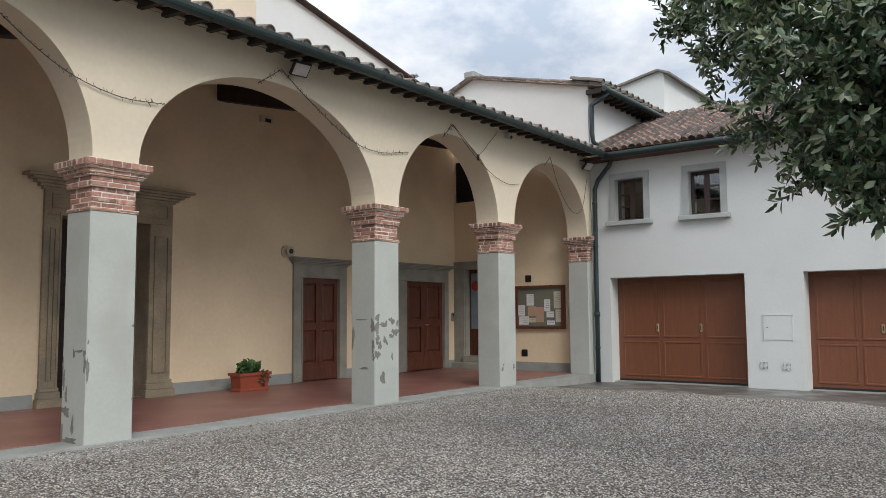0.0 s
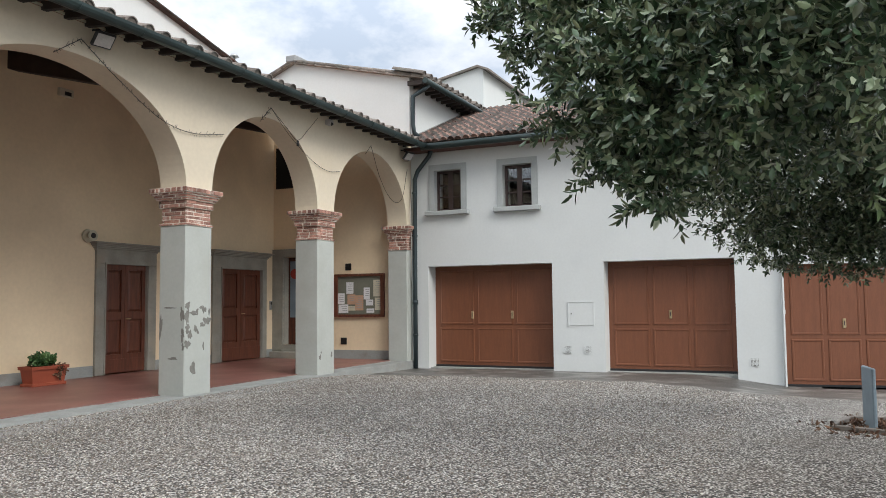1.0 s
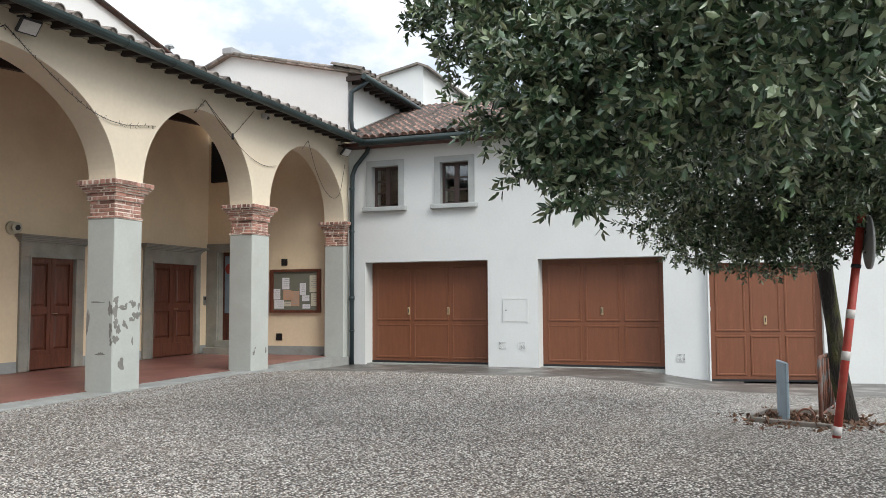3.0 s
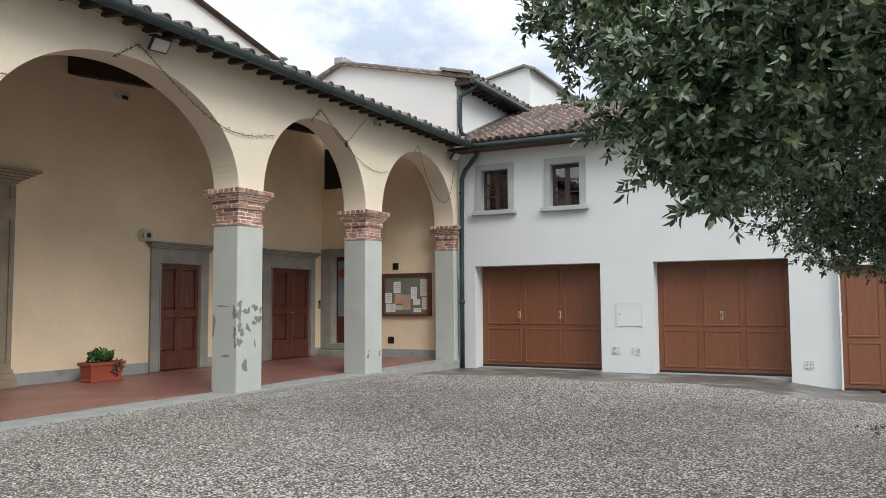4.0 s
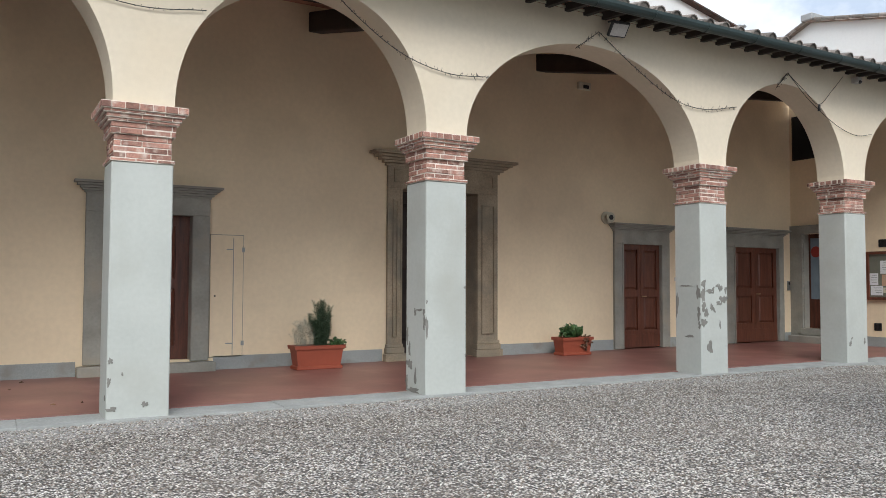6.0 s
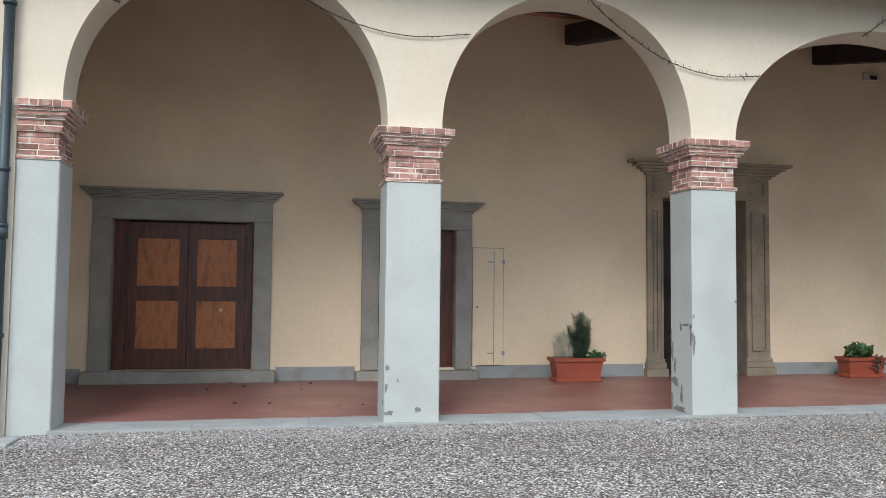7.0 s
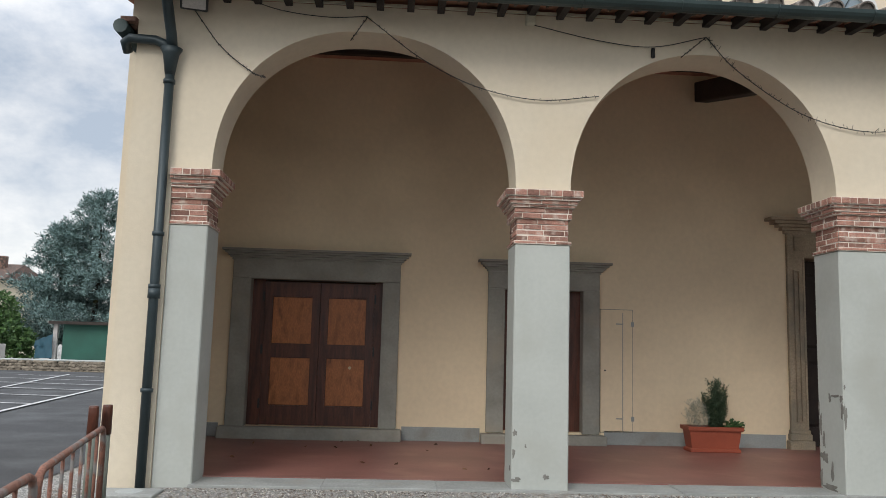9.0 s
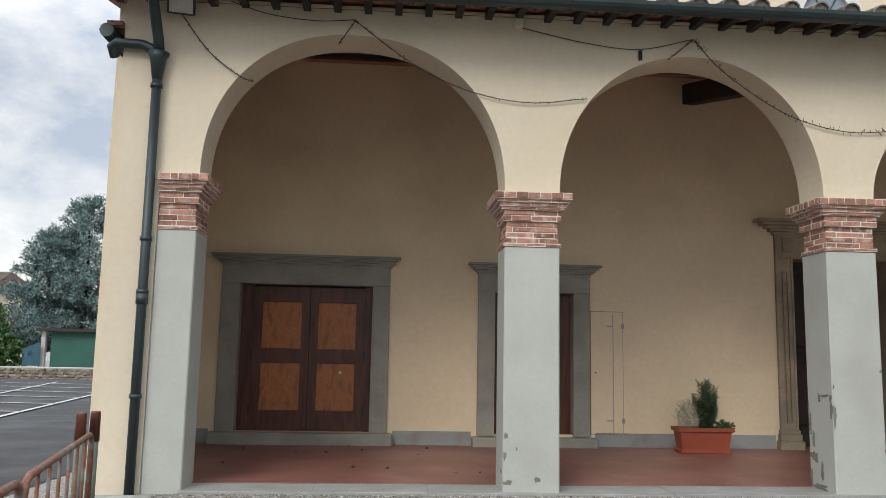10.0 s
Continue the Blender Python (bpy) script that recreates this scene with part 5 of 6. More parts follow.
# ---- leaves ----
def leaf_cloud(name, mat, parent, spots, seed, length=0.085, width=0.030, leaves=9, twig=0.24, droop=-0.1, label=""):
    """Twigs of small folded leaves. spots: (place, outward direction) of each twig."""
    rng = np.random.default_rng(seed)
    pos = np.array([s[0] for s in spots], float)
    out = np.array([s[1] for s in spots], float)
    n = len(pos)
    d = out + rng.normal(0, 0.55, (n, 3))
    d[:, 2] += droop
    d /= np.linalg.norm(d, axis=1)[:, None]
    h = rng.normal(0, 1, (n, 3))
    side = np.cross(d, h)
    side /= np.linalg.norm(side, axis=1)[:, None]
    up = np.cross(side, d)
    V = []
    for k in range(leaves):
        t = (k + 0.6) / leaves
        base = pos + d * (twig * (t - 0.5))[..., None] if np.ndim(t) else pos + d * twig * (t - 0.5)
        a = 2.4 * k + rng.uniform(0, 0.6, n)
        spread = 1.0 if k < leaves - 1 else 0.15
        ld = d * (0.55 + 0.5 * t) + spread * (side * np.cos(a)[:, None] + up * np.sin(a)[:, None])
        ld /= np.linalg.norm(ld, axis=1)[:, None]
        lw = np.cross(ld, d + rng.normal(0, 0.2, (n, 3)))
        lw /= np.linalg.norm(lw, axis=1)[:, None] + 1e-9
        nn = np.cross(lw, ld)
        L = (length * rng.uniform(0.7, 1.2, n))[:, None]
        W = (width * rng.uniform(0.8, 1.2, n))[:, None] * 0.5
        V.append(np.stack([base, base + ld * L * 0.35 + lw * W + nn * W * 0.35, base + ld * L * 0.35 - lw * W + nn * W * 0.35, base + ld * L * 0.5 - nn * L * 0.02,
                           base + ld * L * 0.72 + lw * W * 0.75 + nn * W * 0.2, base + ld * L * 0.72 - lw * W * 0.75 + nn * W * 0.2, base + ld * L - nn * L * 0.06], axis=1))
    V = np.concatenate(V).reshape(-1, 3)
    m = len(V) // 7
    tri = np.array([[0, 1, 3], [0, 3, 2], [1, 4, 3], [2, 3, 5], [3, 4, 6], [3, 6, 5]])
    F = (np.arange(m)[:, None, None] * 7 + tri[None]).reshape(-1, 3)
    me = bpy.data.meshes.new(name)
    me.vertices.add(len(V))
    me.vertices.foreach_set("co", V.ravel())
    me.loops.add(len(F) * 3)
    me.loops.foreach_set("vertex_index", F.ravel())
    me.polygons.add(len(F))
    me.polygons.foreach_set("loop_start", np.arange(len(F)) * 3)
    me.update(calc_edges=True)
    me.materials.append(mat)
    ob = new(name, me)
    if parent:
        ob.parent = parent
    return tagged(ob, label, kind="stuff")


def clump_spots(clumps, density, seed, shell=0.55):
    """Twig places in balls (x, y, z, r), thicker towards the outside."""
    rng = np.random.default_rng(seed)
    spots = []
    for x, y, z, r in clumps:
        n = int(density * r * r)
        u = rng.normal(0, 1, (n, 3))
        u /= np.linalg.norm(u, axis=1)[:, None]
        rad = r * rng.uniform(shell ** 3, 1.0, n) ** (1 / 3) * (1 + 0.18 * np.sin(u[:, 0] * 7 + x * 3) * np.sin(u[:, 2] * 6 + y))
        p = u * rad[:, None] * np.array([1, 1, 0.85]) + np.array([x, y, z])
        spots += list(zip(p, u))
    return spots


def limb(points, r0, r1, name, parent):
    return part(name, tube(points, r0, 8, r1), BARK, parent)


tree = thing("evergreen_tree", "large dark evergreen tree with a mossy trunk and low hanging branches", "tree", (1.35, -9.72, -0.1))
tree.location = (0, 0, 0)
TRUNK = [(1.14, -9.76, -0.35), (1.02, -9.63, -0.05), (0.96, -9.55, 0.4), (0.92, -9.49, 0.95), (0.88, -9.42, 1.6), (0.84, -9.40, 2.3), (0.9, -9.4, 3.2)]
bm = bmesh.new()
tube_into(bm, TRUNK, 0.092, 12, 0.076)
rng = random.Random(3)
for v in bm.verts:
    v.co += Vector((rng.uniform(-1, 1), rng.uniform(-1, 1), 0)) * 0.018
part("trunk", bm, BARK, tree, "leaning trunk with dark bark and yellow-green moss")
for pts, r in (([(0.9, -9.4, 3.1), (-0.4, -8.8, 3.9), (-1.9, -8.0, 4.3), (-3.2, -7.2, 4.2)], 0.09), ([(0.95, -9.4, 2.9), (-0.6, -9.6, 3.6), (-2.3, -9.4, 4.0), (-3.8, -9.0, 3.9)], 0.09), ([(0.9, -9.4, 3.2), (0.2, -8.0, 4.4), (-0.2, -6.8, 5.2)], 0.08),
               ([(0.9, -9.4, 3.2), (1.2, -9.8, 4.6), (0.6, -9.6, 6.2)], 0.1), ([(1.0, -9.5, 2.7), (1.0, -10.8, 3.4), (0.2, -12.0, 3.8)], 0.08), ([(1.0, -9.45, 2.5), (0.2, -8.9, 2.9), (-0.8, -8.5, 2.9)], 0.05), ([(1.0, -9.45, 2.6), (1.9, -9.0, 3.2), (2.6, -8.4, 3.3)], 0.06)):
    limb(pts, r, 0.02, "limb", tree)
EXTRA = [(-1.5, -8.05, 2.75, 0.75), (-0.5, -8.9, 2.55, 0.8), (-0.8, -9.5, 2.85, 0.9), (0.0, -8.7, 2.1, 0.55), (0.2, -9.6, 2.2, 0.6), (0.3, -10.1, 2.3, 0.7), (-1.5, -9.4, 3.3, 0.9)]
CLUMPS = [(-2.56, -5.71, 3.88, 0.16), (-2.8, -6.14, 4.05, 0.42), (-2.68, -6.19, 3.45, 0.3), (-3.16, -6.67, 3.67, 0.7), (-3.13, -6.63, 2.81, 0.33), (-3.3, -6.85, 2.36, 0.24), (-3.58, -7.15, 3.03, 0.7), (-3.62, -7.26, 2.38, 0.42), (-3.74, -7.5, 2.07, 0.22), (-3.64, -7.65, 2.78, 0.8), (-1.96, -7.51, 2.54, 0.55), (-3.87, -8.15, 3.07, 0.9), (-3.89, -8.62, 2.76, 0.85), (-4.51, -8.84, 3.06, 0.85), (-0.68, -7.8, 2.27, 0.6), (-0.25, -8.34, 2.15, 0.75), (-0.04, -8.75, 1.88, 0.5), (0.13, -9.17, 2.02, 0.6), (-0.77, -9.39, 2.7, 1.0), (0.01, -9.97, 2.31, 0.8), (-2.08, -9.82, 3.24, 1.3), (-1.88, -7.33, 4.43, 1.4), (-1.91, -8.43, 4.68, 1.6), (0.36, -8.03, 1.97, 0.42), (-3.17, -6.60, 4.45, 0.58)] + EXTRA
CLUMPS = [(x, y - (0.1 if y > -7.3 else 0.0), z, r * (0.80 if y > -7.3 else 0.86 if r > 0.5 else 0.95)) for x, y, z, r in CLUMPS]
far_low = [c for c in CLUMPS if c[0] > -2.0 and c[2] < 2.75]
spots = clump_spots([c for c in CLUMPS if c not in far_low], 600, 5, 0.66)
leaf_cloud("crown", LEAF, tree, spots, 6, 0.084, 0.035, 8, 0.11, 0.12, "dense dark leathery green leaves")
leaf_cloud("low_crown", LEAF, tree, clump_spots(far_low, 900, 25, 0.6), 26, 0.058, 0.024, 8, 0.10, 0.0, "fine leaves of the low hanging boughs")
leaf_cloud("inner_crown", LEAF, tree, clump_spots([(x, y, z, r * 0.62) for x, y, z, r in CLUMPS if r > 0.4], 420, 15, 0.1), 16, 0.10, 0.045, 7, 0.12, 0.0, "shaded leaves inside the crown")
rngn = np.random.default_rng(8)
rim = [(np.array((x, y, z)) + u * r * rngn.uniform(0.9, 1.12), u) for x, y, z, r in CLUMPS if (x, y, z, r) not in far_low for u in [w / np.linalg.norm(w) for w in rngn.normal(0, 1, (int(10 + 46 * r * r), 3))]]
leaf_cloud("spray", LEAF, tree, rim, 11, 0.088, 0.034, 17, 0.32, -0.05, "loose sprays of leaves at the rim of the crown")
pick = rngn.choice(len(rim), len(rim) // 12, replace=False)
leaf_cloud("young_shoot", YOUNG, tree, [(rim[i][0] + rim[i][1] * 0.16, rim[i][1]) for i in pick], 7, 0.078, 0.027, 9, 0.14, 0.15, "few yellow-green young shoots")

# bed of the tree: timber edging, litter, panel, old rack
GREYTIMBER = material("grey_timber", (0.17, 0.15, 0.13), 0.9, var=0.25, scale=5, bump=0.4)
bed = thing("tree_bed", "low weathered timber edging round the tree with fallen leaves", "planting bed", (0, 0, -0.11))
for a, c in (((0.76, -8.56), (0.42, -9.40)), ((0.76, -8.56), (1.54, -8.76)), ((1.54, -8.76), (1.75, -9.7))):
    v = Vector((c[0] - a[0], c[1] - a[1]))
    ob = part("edging", boxes((0, v.length, -0.03, 0.03, -0.1, 0.055), bevel=0.008), GREYTIMBER, bed)
    ob.matrix_local = pose(a[0], a[1], 0, 0, 0, math.degrees(math.atan2(v.y, v.x)))
rng = random.Random(31)
litter = [(np.array((rng.gauss(0.95, 0.33), rng.gauss(-9.25, 0.38), -0.098 + rng.random() * 0.02)), np.array((rng.uniform(-1, 1), rng.uniform(-1, 1), 0.1))) for k in range(260)]
DEAD = leaf_material("dead_leaf", (0.07, 0.035, 0.02), (0.22, 0.12, 0.07), 0.8)
tagged(leaf_cloud("fallen_leaves", DEAD, None, litter, 4, 0.07, 0.03, 3, 0.05, 0.0), "scattered brown fallen leaves on the ground", "leaves", kind="stuff")
panel = thing("board", "blue-grey sheet panel standing on edge in the tree bed", "board")
ob = part("sheet", boxes((-0.24, 0.24, -0.02, 0.02, 0.0, 0.69), bevel=0.012), BLUEPANEL, panel)
panel.matrix_world = pose(0.86, -8.94, -0.11, 0, 0, 9)


def barrier(name, label, m, length, height, mat, bars, foot=True):
    """A tubular crowd barrier: frame, upright bars, bent feet."""
    b = thing(name, label, "barrier")
    b.matrix_world = m
    part("frame", tube([(0, 0, 0.1), (0, 0, height - 0.08), (0.03, 0, height - 0.02), (0.1, 0, height), (length - 0.1, 0, height), (length - 0.03, 0, height - 0.02), (length, 0, height - 0.08), (length, 0, 0.1)], 0.021, 8), mat, b)
    part("rail", tube([(0, 0, 0.14), (length, 0, 0.14)], 0.016, 8), mat, b)
    for k in range(1, bars + 1):
        x = length * k / (bars + 1)
        part("bar", tube([(x, 0, 0.14), (x, 0, height)], 0.011, 6), mat, b)
    if foot:
        for x in (0.03, length - 0.03):
            part("foot", tube([(x, -0.30, 0.01), (x, -0.29, 0.09), (x, -0.24, 0.11), (x, 0.24, 0.11), (x, 0.29, 0.09), (x, 0.30, 0.01)], 0.02, 8), mat, b)
    return b


barrier("bicycle_rack", "old rusty bicycle rack in the tree bed", pose(0.52, -9.30, -0.11, 0, 0, -14), 0.85, 0.76, RUST, 6, False)
tyre = thing("wheel", "small rusty wheel lying by the rack", "wheel", (0, 0, -0.11))
part("rim", tube([(0.62, -9.16 + 0.085 * math.cos(2 * math.pi * k / 16), 0.10 + 0.085 * math.sin(2 * math.pi * k / 16)) for k in range(17)], 0.012, 6), RUST, tyre)

pole = thing("traffic_pole", "leaning red post with white bands and a round sign", "post")
PB, PT = Vector((-0.32, -9.34, -0.22)), Vector((-0.32, -9.66, 2.14))
def on_pole(u):
    return PB.lerp(PT, u)
part("shaft", tube([PB, PT], 0.040, 12), REDPAINT, pole)
for u in (0.07, 0.385, 0.56):
    part("band", tube([on_pole(u), on_pole(u + 0.038)], 0.0425, 12), WHITEPAINT, pole, "white reflective band")
q = on_pole(0.88)
part("sign", tube([(q.x - 0.0, q.y - 0.075, q.z), (q.x + 0.001, q.y - 0.10, q.z)], 0.27, 24), LEADGREY, pole, "grey back of a round sign")
for u in (0.78, 0.95):
    part("clamp", tube([on_pole(u - 0.008), on_pole(u + 0.008)], 0.048, 10), BLACK, pole)

GREYPOST = material("old_grey_green_post", (0.13, 0.145, 0.12), 0.8, var=0.25, scale=6, bump=0.3, dirt=(0.17, 0.08, 0.05), dirt_scale=5)
# barrier and bollards by the west corner
barrier("crowd_barrier", "rusty tubular crowd barrier with flaking paint beside the corner", pose(-11.41, -1.98, -0.03, 0, 0, -78.4), 2.12, 0.77, RUST, 6)
barrier("crowd_barrier", "rusty tubular crowd barrier standing end to end with another", pose(-10.975, -4.12, -0.03, 0, 0, -80.5), 2.12, 0.77, RUST, 6)
for x, y in ((-11.66, -1.52), (-11.60, -1.38)):
    bo = thing("bollard", "weathered old timber bollard with a dark top", "bollard", group="bollards")
    part("post", tube([(x, y, -0.1), (x, y, 0.62)], 0.036, 10), GREYPOST, bo)
    part("cap", tube([(x, y, 0.62), (x, y, 0.84), (x, y, 0.855)], 0.042, 10, 0.036), OLDWOOD, bo)
mh = thing("drain_cover", "pale square concrete drain cover in the gravel", "drain cover")
part("slab", boxes((-11.97, -11.42, -0.58, -0.20, -0.12, -0.008), bevel=0.01), KERB, mh)
part("lid", tube([(-11.69, -0.39, -0.02), (-11.69, -0.39, -0.002)], 0.12, 20), PALE_STONE, mh)

# ---- planters ----
def planter(x, y, w, d, h, label):
    p = thing("planter", label, "planter", (x, y, 0.034))
    bm = bmesh.new()
    rows = []
    for sx, sy, z in ((0.89, 0.82, 0.0), (0.91, 0.84, 0.03), (0.88, 0.81, 0.035), (0.97, 0.97, h - 0.055), (1.04, 1.13, h - 0.055), (1.05, 1.15, h), (0.97, 0.95, h), (0.95, 0.92, h - 0.05)):
        rows.append([bm.verts.new((px * w / 2 * sx, py * d / 2 * sy, z)) for px, py in ((-1, -1), (1, -1), (1, 1), (-1, 1))])
    for a, c in zip(rows, rows[1:]):
        for k in range(4):
            bm.faces.new((a[k], a[(k + 1) % 4], c[(k + 1) % 4], c[k]))
    bm.faces.new(rows[0][::-1])
    part("pot", bm, POT, p, "terracotta-coloured rectangular pot")
    part("soil", boxes((-w * 0.47, w * 0.47, -d * 0.45, d * 0.45, h - 0.06, h - 0.03)), SOIL, p)
    part("tray", boxes((-w * 0.475, w * 0.475, -d * 0.50, d * 0.50, -0.022, 0.028), bevel=0.008), POT, p)
    return p


rng = random.Random(17)
def spots_in(cx, cy, cz, rx, rz, n, seed, upward=1.0):
    r = np.random.default_rng(seed)
    out = []
    for k in range(n):
        u = r.normal(0, 1, 3)
        u /= np.linalg.norm(u)
        q = r.uniform(0.3, 1) ** 0.5
        out.append((np.array((cx + u[0] * rx * q, cy + u[1] * rx * 0.7 * q, cz + u[2] * rz * q)), np.array((u[0] * 0.6, u[1] * 0.6, upward))))
    return out


CYPRESS = leaf_material("cypress_needles", (0.025, 0.055, 0.028), (0.085, 0.13, 0.07), 0.7)
p = planter(-4.64, 3.38, 0.78, 0.30, 0.34, "terracotta-coloured planter with a small conifer and grey heather")
cone = []
r = np.random.default_rng(40)
for k in range(44):
    a, top = r.uniform(0, 6.28), r.uniform(0.28, 0.66)
    reach = r.uniform(0.05, 0.30) * (1.08 - top) ** 0.8
    for u in np.linspace(0.05, 1, 15):
        rad = reach * (0.35 + 0.65 * u) + r.uniform(-0.015, 0.015)
        cone.append((np.array((0.06 + rad * math.cos(a), rad * math.sin(a), 0.31 + top * u)), np.array((0.25 * math.cos(a), 0.25 * math.sin(a), 1.0))))
cone += [(np.array((0.06, 0.0, 0.34 + 0.62 * u)), np.array((0.0, 0.0, 1.0))) for u in np.linspace(0, 1, 24)]
leaf_cloud("conifer", CYPRESS, p, cone, 41, 0.05, 0.014, 8, 0.10, 0.3, "small dark green cypress")
leaf_cloud("heather", GREYHERB, p, spots_in(-0.22, -0.02, 0.46, 0.16, 0.22, 120, 42), 43, 0.038, 0.008, 9, 0.20, 0.3, "grey-green wispy heather")
leaf_cloud("trailing_plant", GERANIUM, p, spots_in(0.30, -0.03, 0.33, 0.12, 0.09, 60, 44, 0.2), 45, 0.05, 0.035, 5, 0.08, 0.0, "small leafy trailing plant")
p = planter(0.42, 3.42, 0.70, 0.30, 0.31, "terracotta-coloured planter with a leafy geranium")
leaf_cloud("geranium", GERANIUM, p, spots_in(-0.04, 0, 0.39, 0.22, 0.09, 90, 46, 0.5), 47, 0.085, 0.07, 4, 0.10, 0.1, "leafy green geranium")
leaf_cloud("dry_shoots", DEAD, p, spots_in(0.20, -0.15, 0.22, 0.09, 0.12, 30, 48, -0.2), 49, 0.05, 0.035, 5, 0.10, -0.3, "brownish drooping shoots")

# few leaves on the portico floor
lit = [(np.array((rng.uniform(-11.3, -8), rng.uniform(0.6, 3.6), 0.034)), np.array((rng.uniform(-1, 1), rng.uniform(-1, 1), 0.0))) for k in range(14)]
tagged(leaf_cloud("fallen_leaves", DEAD, None, lit, 50, 0.07, 0.035, 1, 0.02, 0.0), "few dry leaves on the red floor", "leaves", kind="stuff")

# ---- west side: car park, wall, hedge, trees, shed, far house ----
bm = bmesh.new()
xs = [-60, -45, -30, -22, -16, -12.75]
ys = [-40, -20, -8, -3, -1, 2, 8, 16, 27.2]
g = [[bm.verts.new((x + (0.12 * math.sin(y * 1.7) if x > -13 else 0), y, ground_z(x, y) + 0.008)) for x in xs] for y in ys]
for j in range(len(ys) - 1):
    for i in range(len(xs) - 1):
        bm.faces.new((g[j][i], g[j][i + 1], g[j + 1][i + 1], g[j + 1][i]))
tagged(part("road", bm, ASPHALT), "worn dark asphalt car park", "car park", kind="structure")
marks = thing("road_marking", "white painted parking lines on the asphalt", "road marking", kind="structure")
def line(a, c, w=0.11):
    a, c = Vector(a), Vector(c)
    s = (c - a).normalized().orthogonal() * w / 2
    bm = bmesh.new()
    quad(bm, [(*p, -0.027) for p in (a - s, c - s, c + s, a + s)])
    part("line", bm, LINE, marks)
line((-16.5, 6.0), (-18.3, 20.6))
for k in range(6):
    y = 9.6 + k * 2.5
    line((-16.9 - (y - 9) * 0.1, y), (-22.0 - (y - 9) * 0.1, y + 0.7))
line((-19.0, 9.0), (-21.9, 24.0))

wall = thing("stone_wall", "low rubble stone wall at the far side of the car park", "stone wall")
part("core", boxes((-45, -15, 27.2, 27.6, -0.3, 0.36)), MORTAR, wall, "earth-coloured mortar core")
rng = random.Random(8)
RUBBLE = material("rubble_stone", (0.21, 0.18, 0.14), 0.95, var=0.25, scale=6, bump=0.5, obj_rand=0.4)
stone_meshes = []
for k in range(6):
    bm = boxes((-0.5, 0.5, -0.5, 0.5, -0.5, 0.5))
    bmesh.ops.subdivide_edges(bm, edges=bm.edges[:], cuts=1, use_grid_fill=True)
    for v in bm.verts:
        v.co = v.co.normalized() * 0.35 + v.co * 0.45 + Vector((rng.uniform(-0.06, 0.06), rng.uniform(-0.06, 0.06), rng.uniform(-0.06, 0.06)))
    stone_meshes.append(mesh_of("rubble", bm, RUBBLE))
for k in range(290):
    ob = new("stone", stone_meshes[k % 6])
    ob.parent = wall
    row = k % 4
    ob.matrix_local = pose(-28.5 + (k // 4) * 0.15 + rng.uniform(-0.05, 0.05), 27.2, -0.05 + row * 0.125, rng.uniform(-15, 15), rng.uniform(-15, 15), rng.uniform(-15, 15)) @ Matrix.Diagonal((rng.uniform(0.15, 0.28), 0.2, rng.uniform(0.10, 0.15), 1))
part("coping", boxes((-45, -15, 27.12, 27.68, 0.36, 0.44), bevel=0.02), PALE_STONE, wall, "pale grey coping")

shed = thing("shed", "dark green sheet-metal shed with a flat roof", "shed")
part("wall", boxes((-25.9, -19.5, 33.0, 36.5, -0.2, 2.05)), GREENSHED, shed)
part("roof", boxes((-26.5, -19.0, 32.6, 36.8, 2.05, 2.2)), BEAM, shed)
part("post", boxes((-26.35, -26.15, 32.9, 33.1, -0.2, 2.05)), WHITEPAINT, shed)
tarp = thing("tarpaulin", "blue tarpaulin hanging beside the shed", "tarpaulin")
BLUETARP = material("blue_tarp", (0.025, 0.085, 0.12), 0.6, var=0.2, bump=0.3, bump_scale=6)
bm = bmesh.new()
gr = [[bm.verts.new((-27.1 + 0.12 * i, 32.7 + 0.07 * math.sin(i * 1.9 + j), 0.35 + 0.2 * j - 0.05 * (7 - i) * (j > 3))) for i in range(8)] for j in range(7)]
for j in range(6):
    for i in range(7):
        bm.faces.new((gr[j][i], gr[j][i + 1], gr[j + 1][i + 1], gr[j + 1][i])).smooth = True
part("sheet", bm, BLUETARP, tarp)
wb = thing("white_box", "white sheet box behind the stone wall", "box")
part("body", boxes((-29.4, -28.35, 31.6, 32.4, -0.2, 1.0), bevel=0.02), WHITEPAINT, wb)


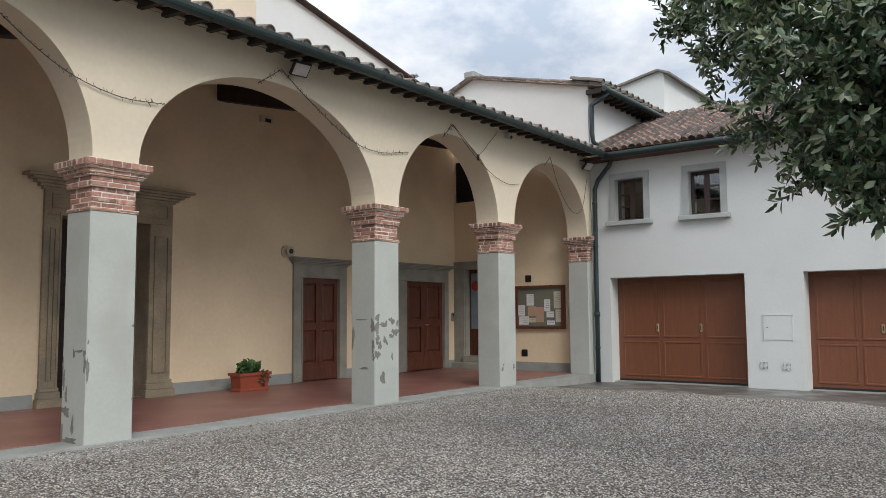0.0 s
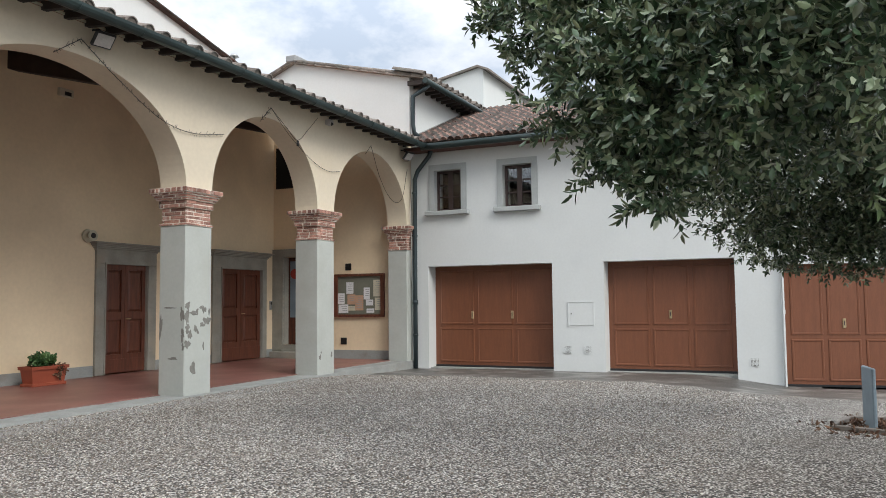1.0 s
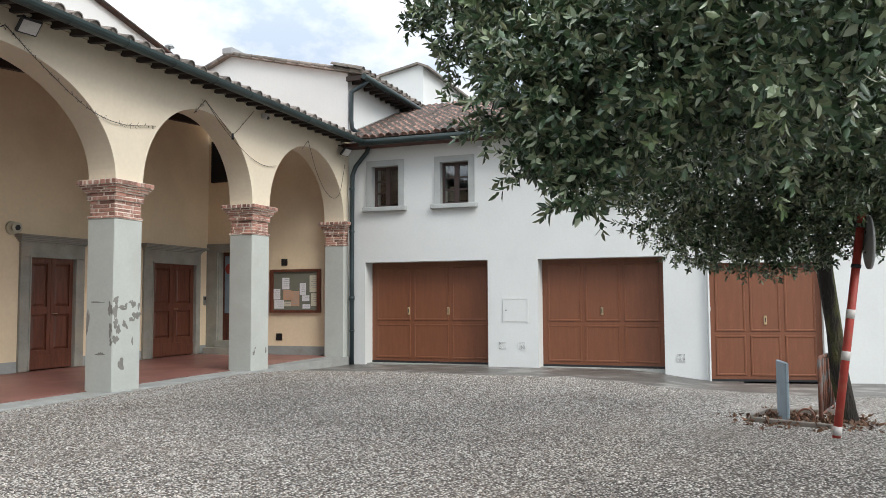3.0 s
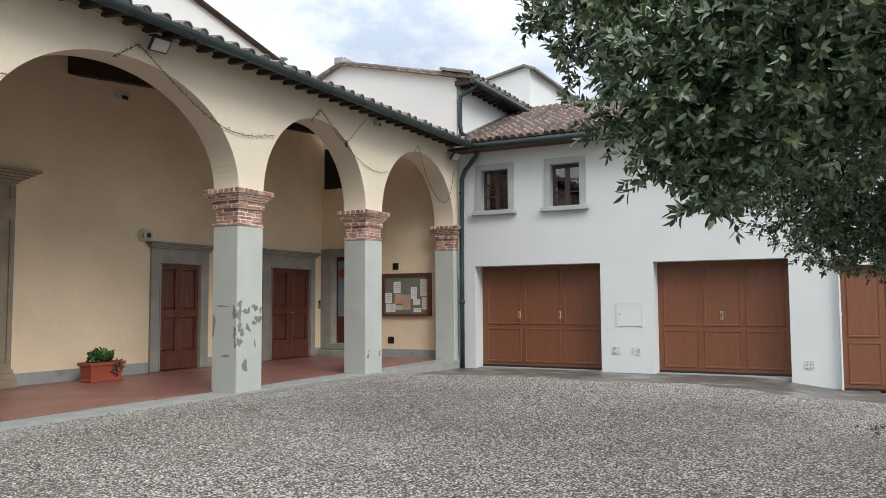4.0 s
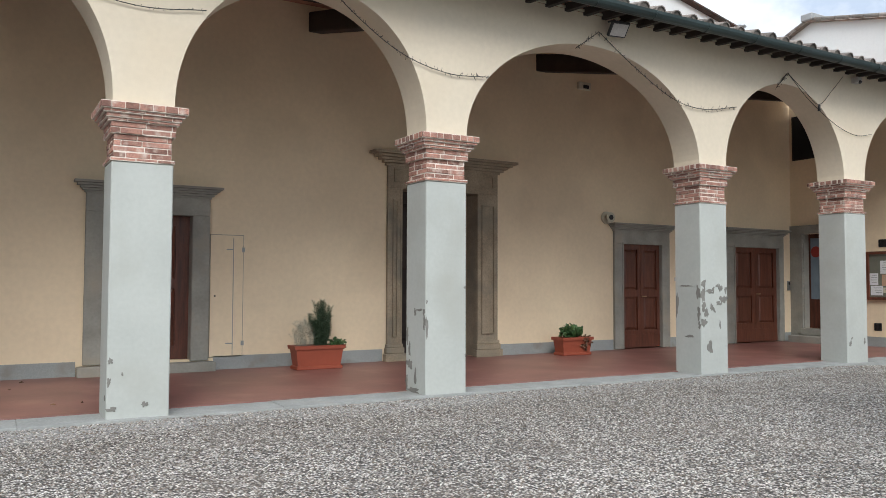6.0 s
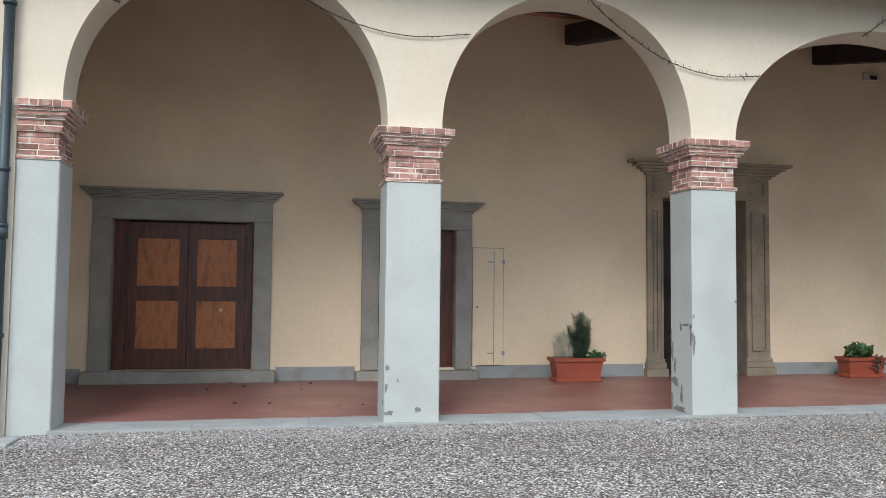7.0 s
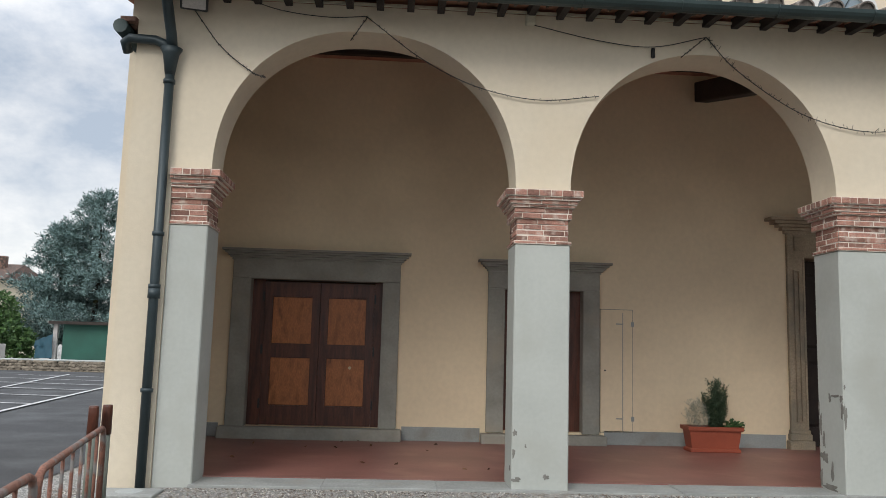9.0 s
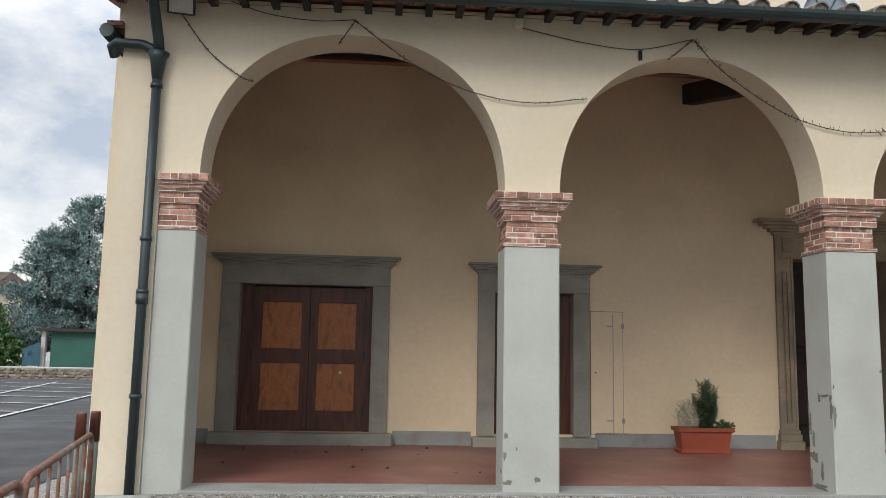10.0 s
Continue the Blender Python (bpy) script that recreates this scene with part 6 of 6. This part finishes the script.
def conifer(x, y, h, r, seed, label):
    t = thing("conifer_tree", label, "tree")
    part("trunk", tube([(x, y, -0.2), (x + 0.1, y, h * 0.5), (x, y, h * 0.97)], 0.22, 8, 0.03), BARK, t)
    rg = np.random.default_rng(seed)
    sp = []
    nb2 = int(h * 23)
    for k in range(nb2):
        u = (k + rg.random()) / nb2
        z = 0.8 + u * (h - 0.8)
        a = rg.uniform(0, 6.28)
        L = r * (1 - u) ** 0.6 * rg.uniform(0.65, 1.15) + 0.25
        for q in range(int(9 + 16 * (1 - u))):
            s = rg.uniform(0.2, 1.0)
            w = 0.32 * (1.1 - s)
            sp.append((np.array((x + math.cos(a) * L * s + rg.normal(0, w), y + math.sin(a) * L * s + rg.normal(0, w), z + 0.35 * s * L * 0.4 + rg.normal(0, 0.12))), np.array((math.cos(a), math.sin(a), 0.5))))
    leaf_cloud("crown", CONIFER, t, sp, seed + 1, 0.26, 0.055, 7, 0.45, 0.1, "blue-green needle foliage")


conifer(-26.9, 39.5, 9.9, 4.2, 60, "tall blue-green cedar behind the shed")
conifer(-29.4, 40.5, 8.0, 3.6, 61, "blue-green cedar with drooping boughs")
conifer(-24.0, 41.0, 9.2, 3.6, 62, "tall blue-green cedar behind the shed")
hedge = thing("broadleaf_bush", "big bright green bush behind the stone wall", "bush")
part("trunk", tube([(-30.6, 34.6, -0.2), (-30.5, 34.6, 2.5)], 0.12, 7, 0.05), BARK, hedge)
leaf_cloud("crown", HEDGE, hedge, clump_spots([(-31.0, 34.6, 1.4, 1.5), (-29.6, 34.4, 1.5, 1.2), (-30.3, 34.6, 2.7, 1.2), (-32.6, 34.8, 2.0, 1.6), (-28.6, 34.4, 0.9, 0.9)], 190, 70), 71, 0.2, 0.12, 7, 0.4, 0.0, "bright green leaves")
fh = thing("far_house", "far cream house with a red tile roof", "house")
part("wall", boxes((-50, -38.5, 52, 60, -0.3, 5.6)), CREAM, fh)
bm = bmesh.new()
v = [bm.verts.new(p) for p in ((-50.6, 51.4, 5.5), (-37.9, 51.4, 5.5), (-37.9, 60.6, 5.5), (-50.6, 60.6, 5.5), (-50.6, 56, 7.0), (-38.6, 56, 7.0))]
for q in ((0, 1, 5, 4), (2, 3, 4, 5), (1, 2, 5), (3, 0, 4), (3, 2, 1, 0)):
    bm.faces.new([v[i] for i in q])
part("roof", bm, RED_TILE, fh)
part("chimney", boxes((-39.9, -39.4, 54.5, 55, 6.3, 7.5)), RED_TILE, fh)
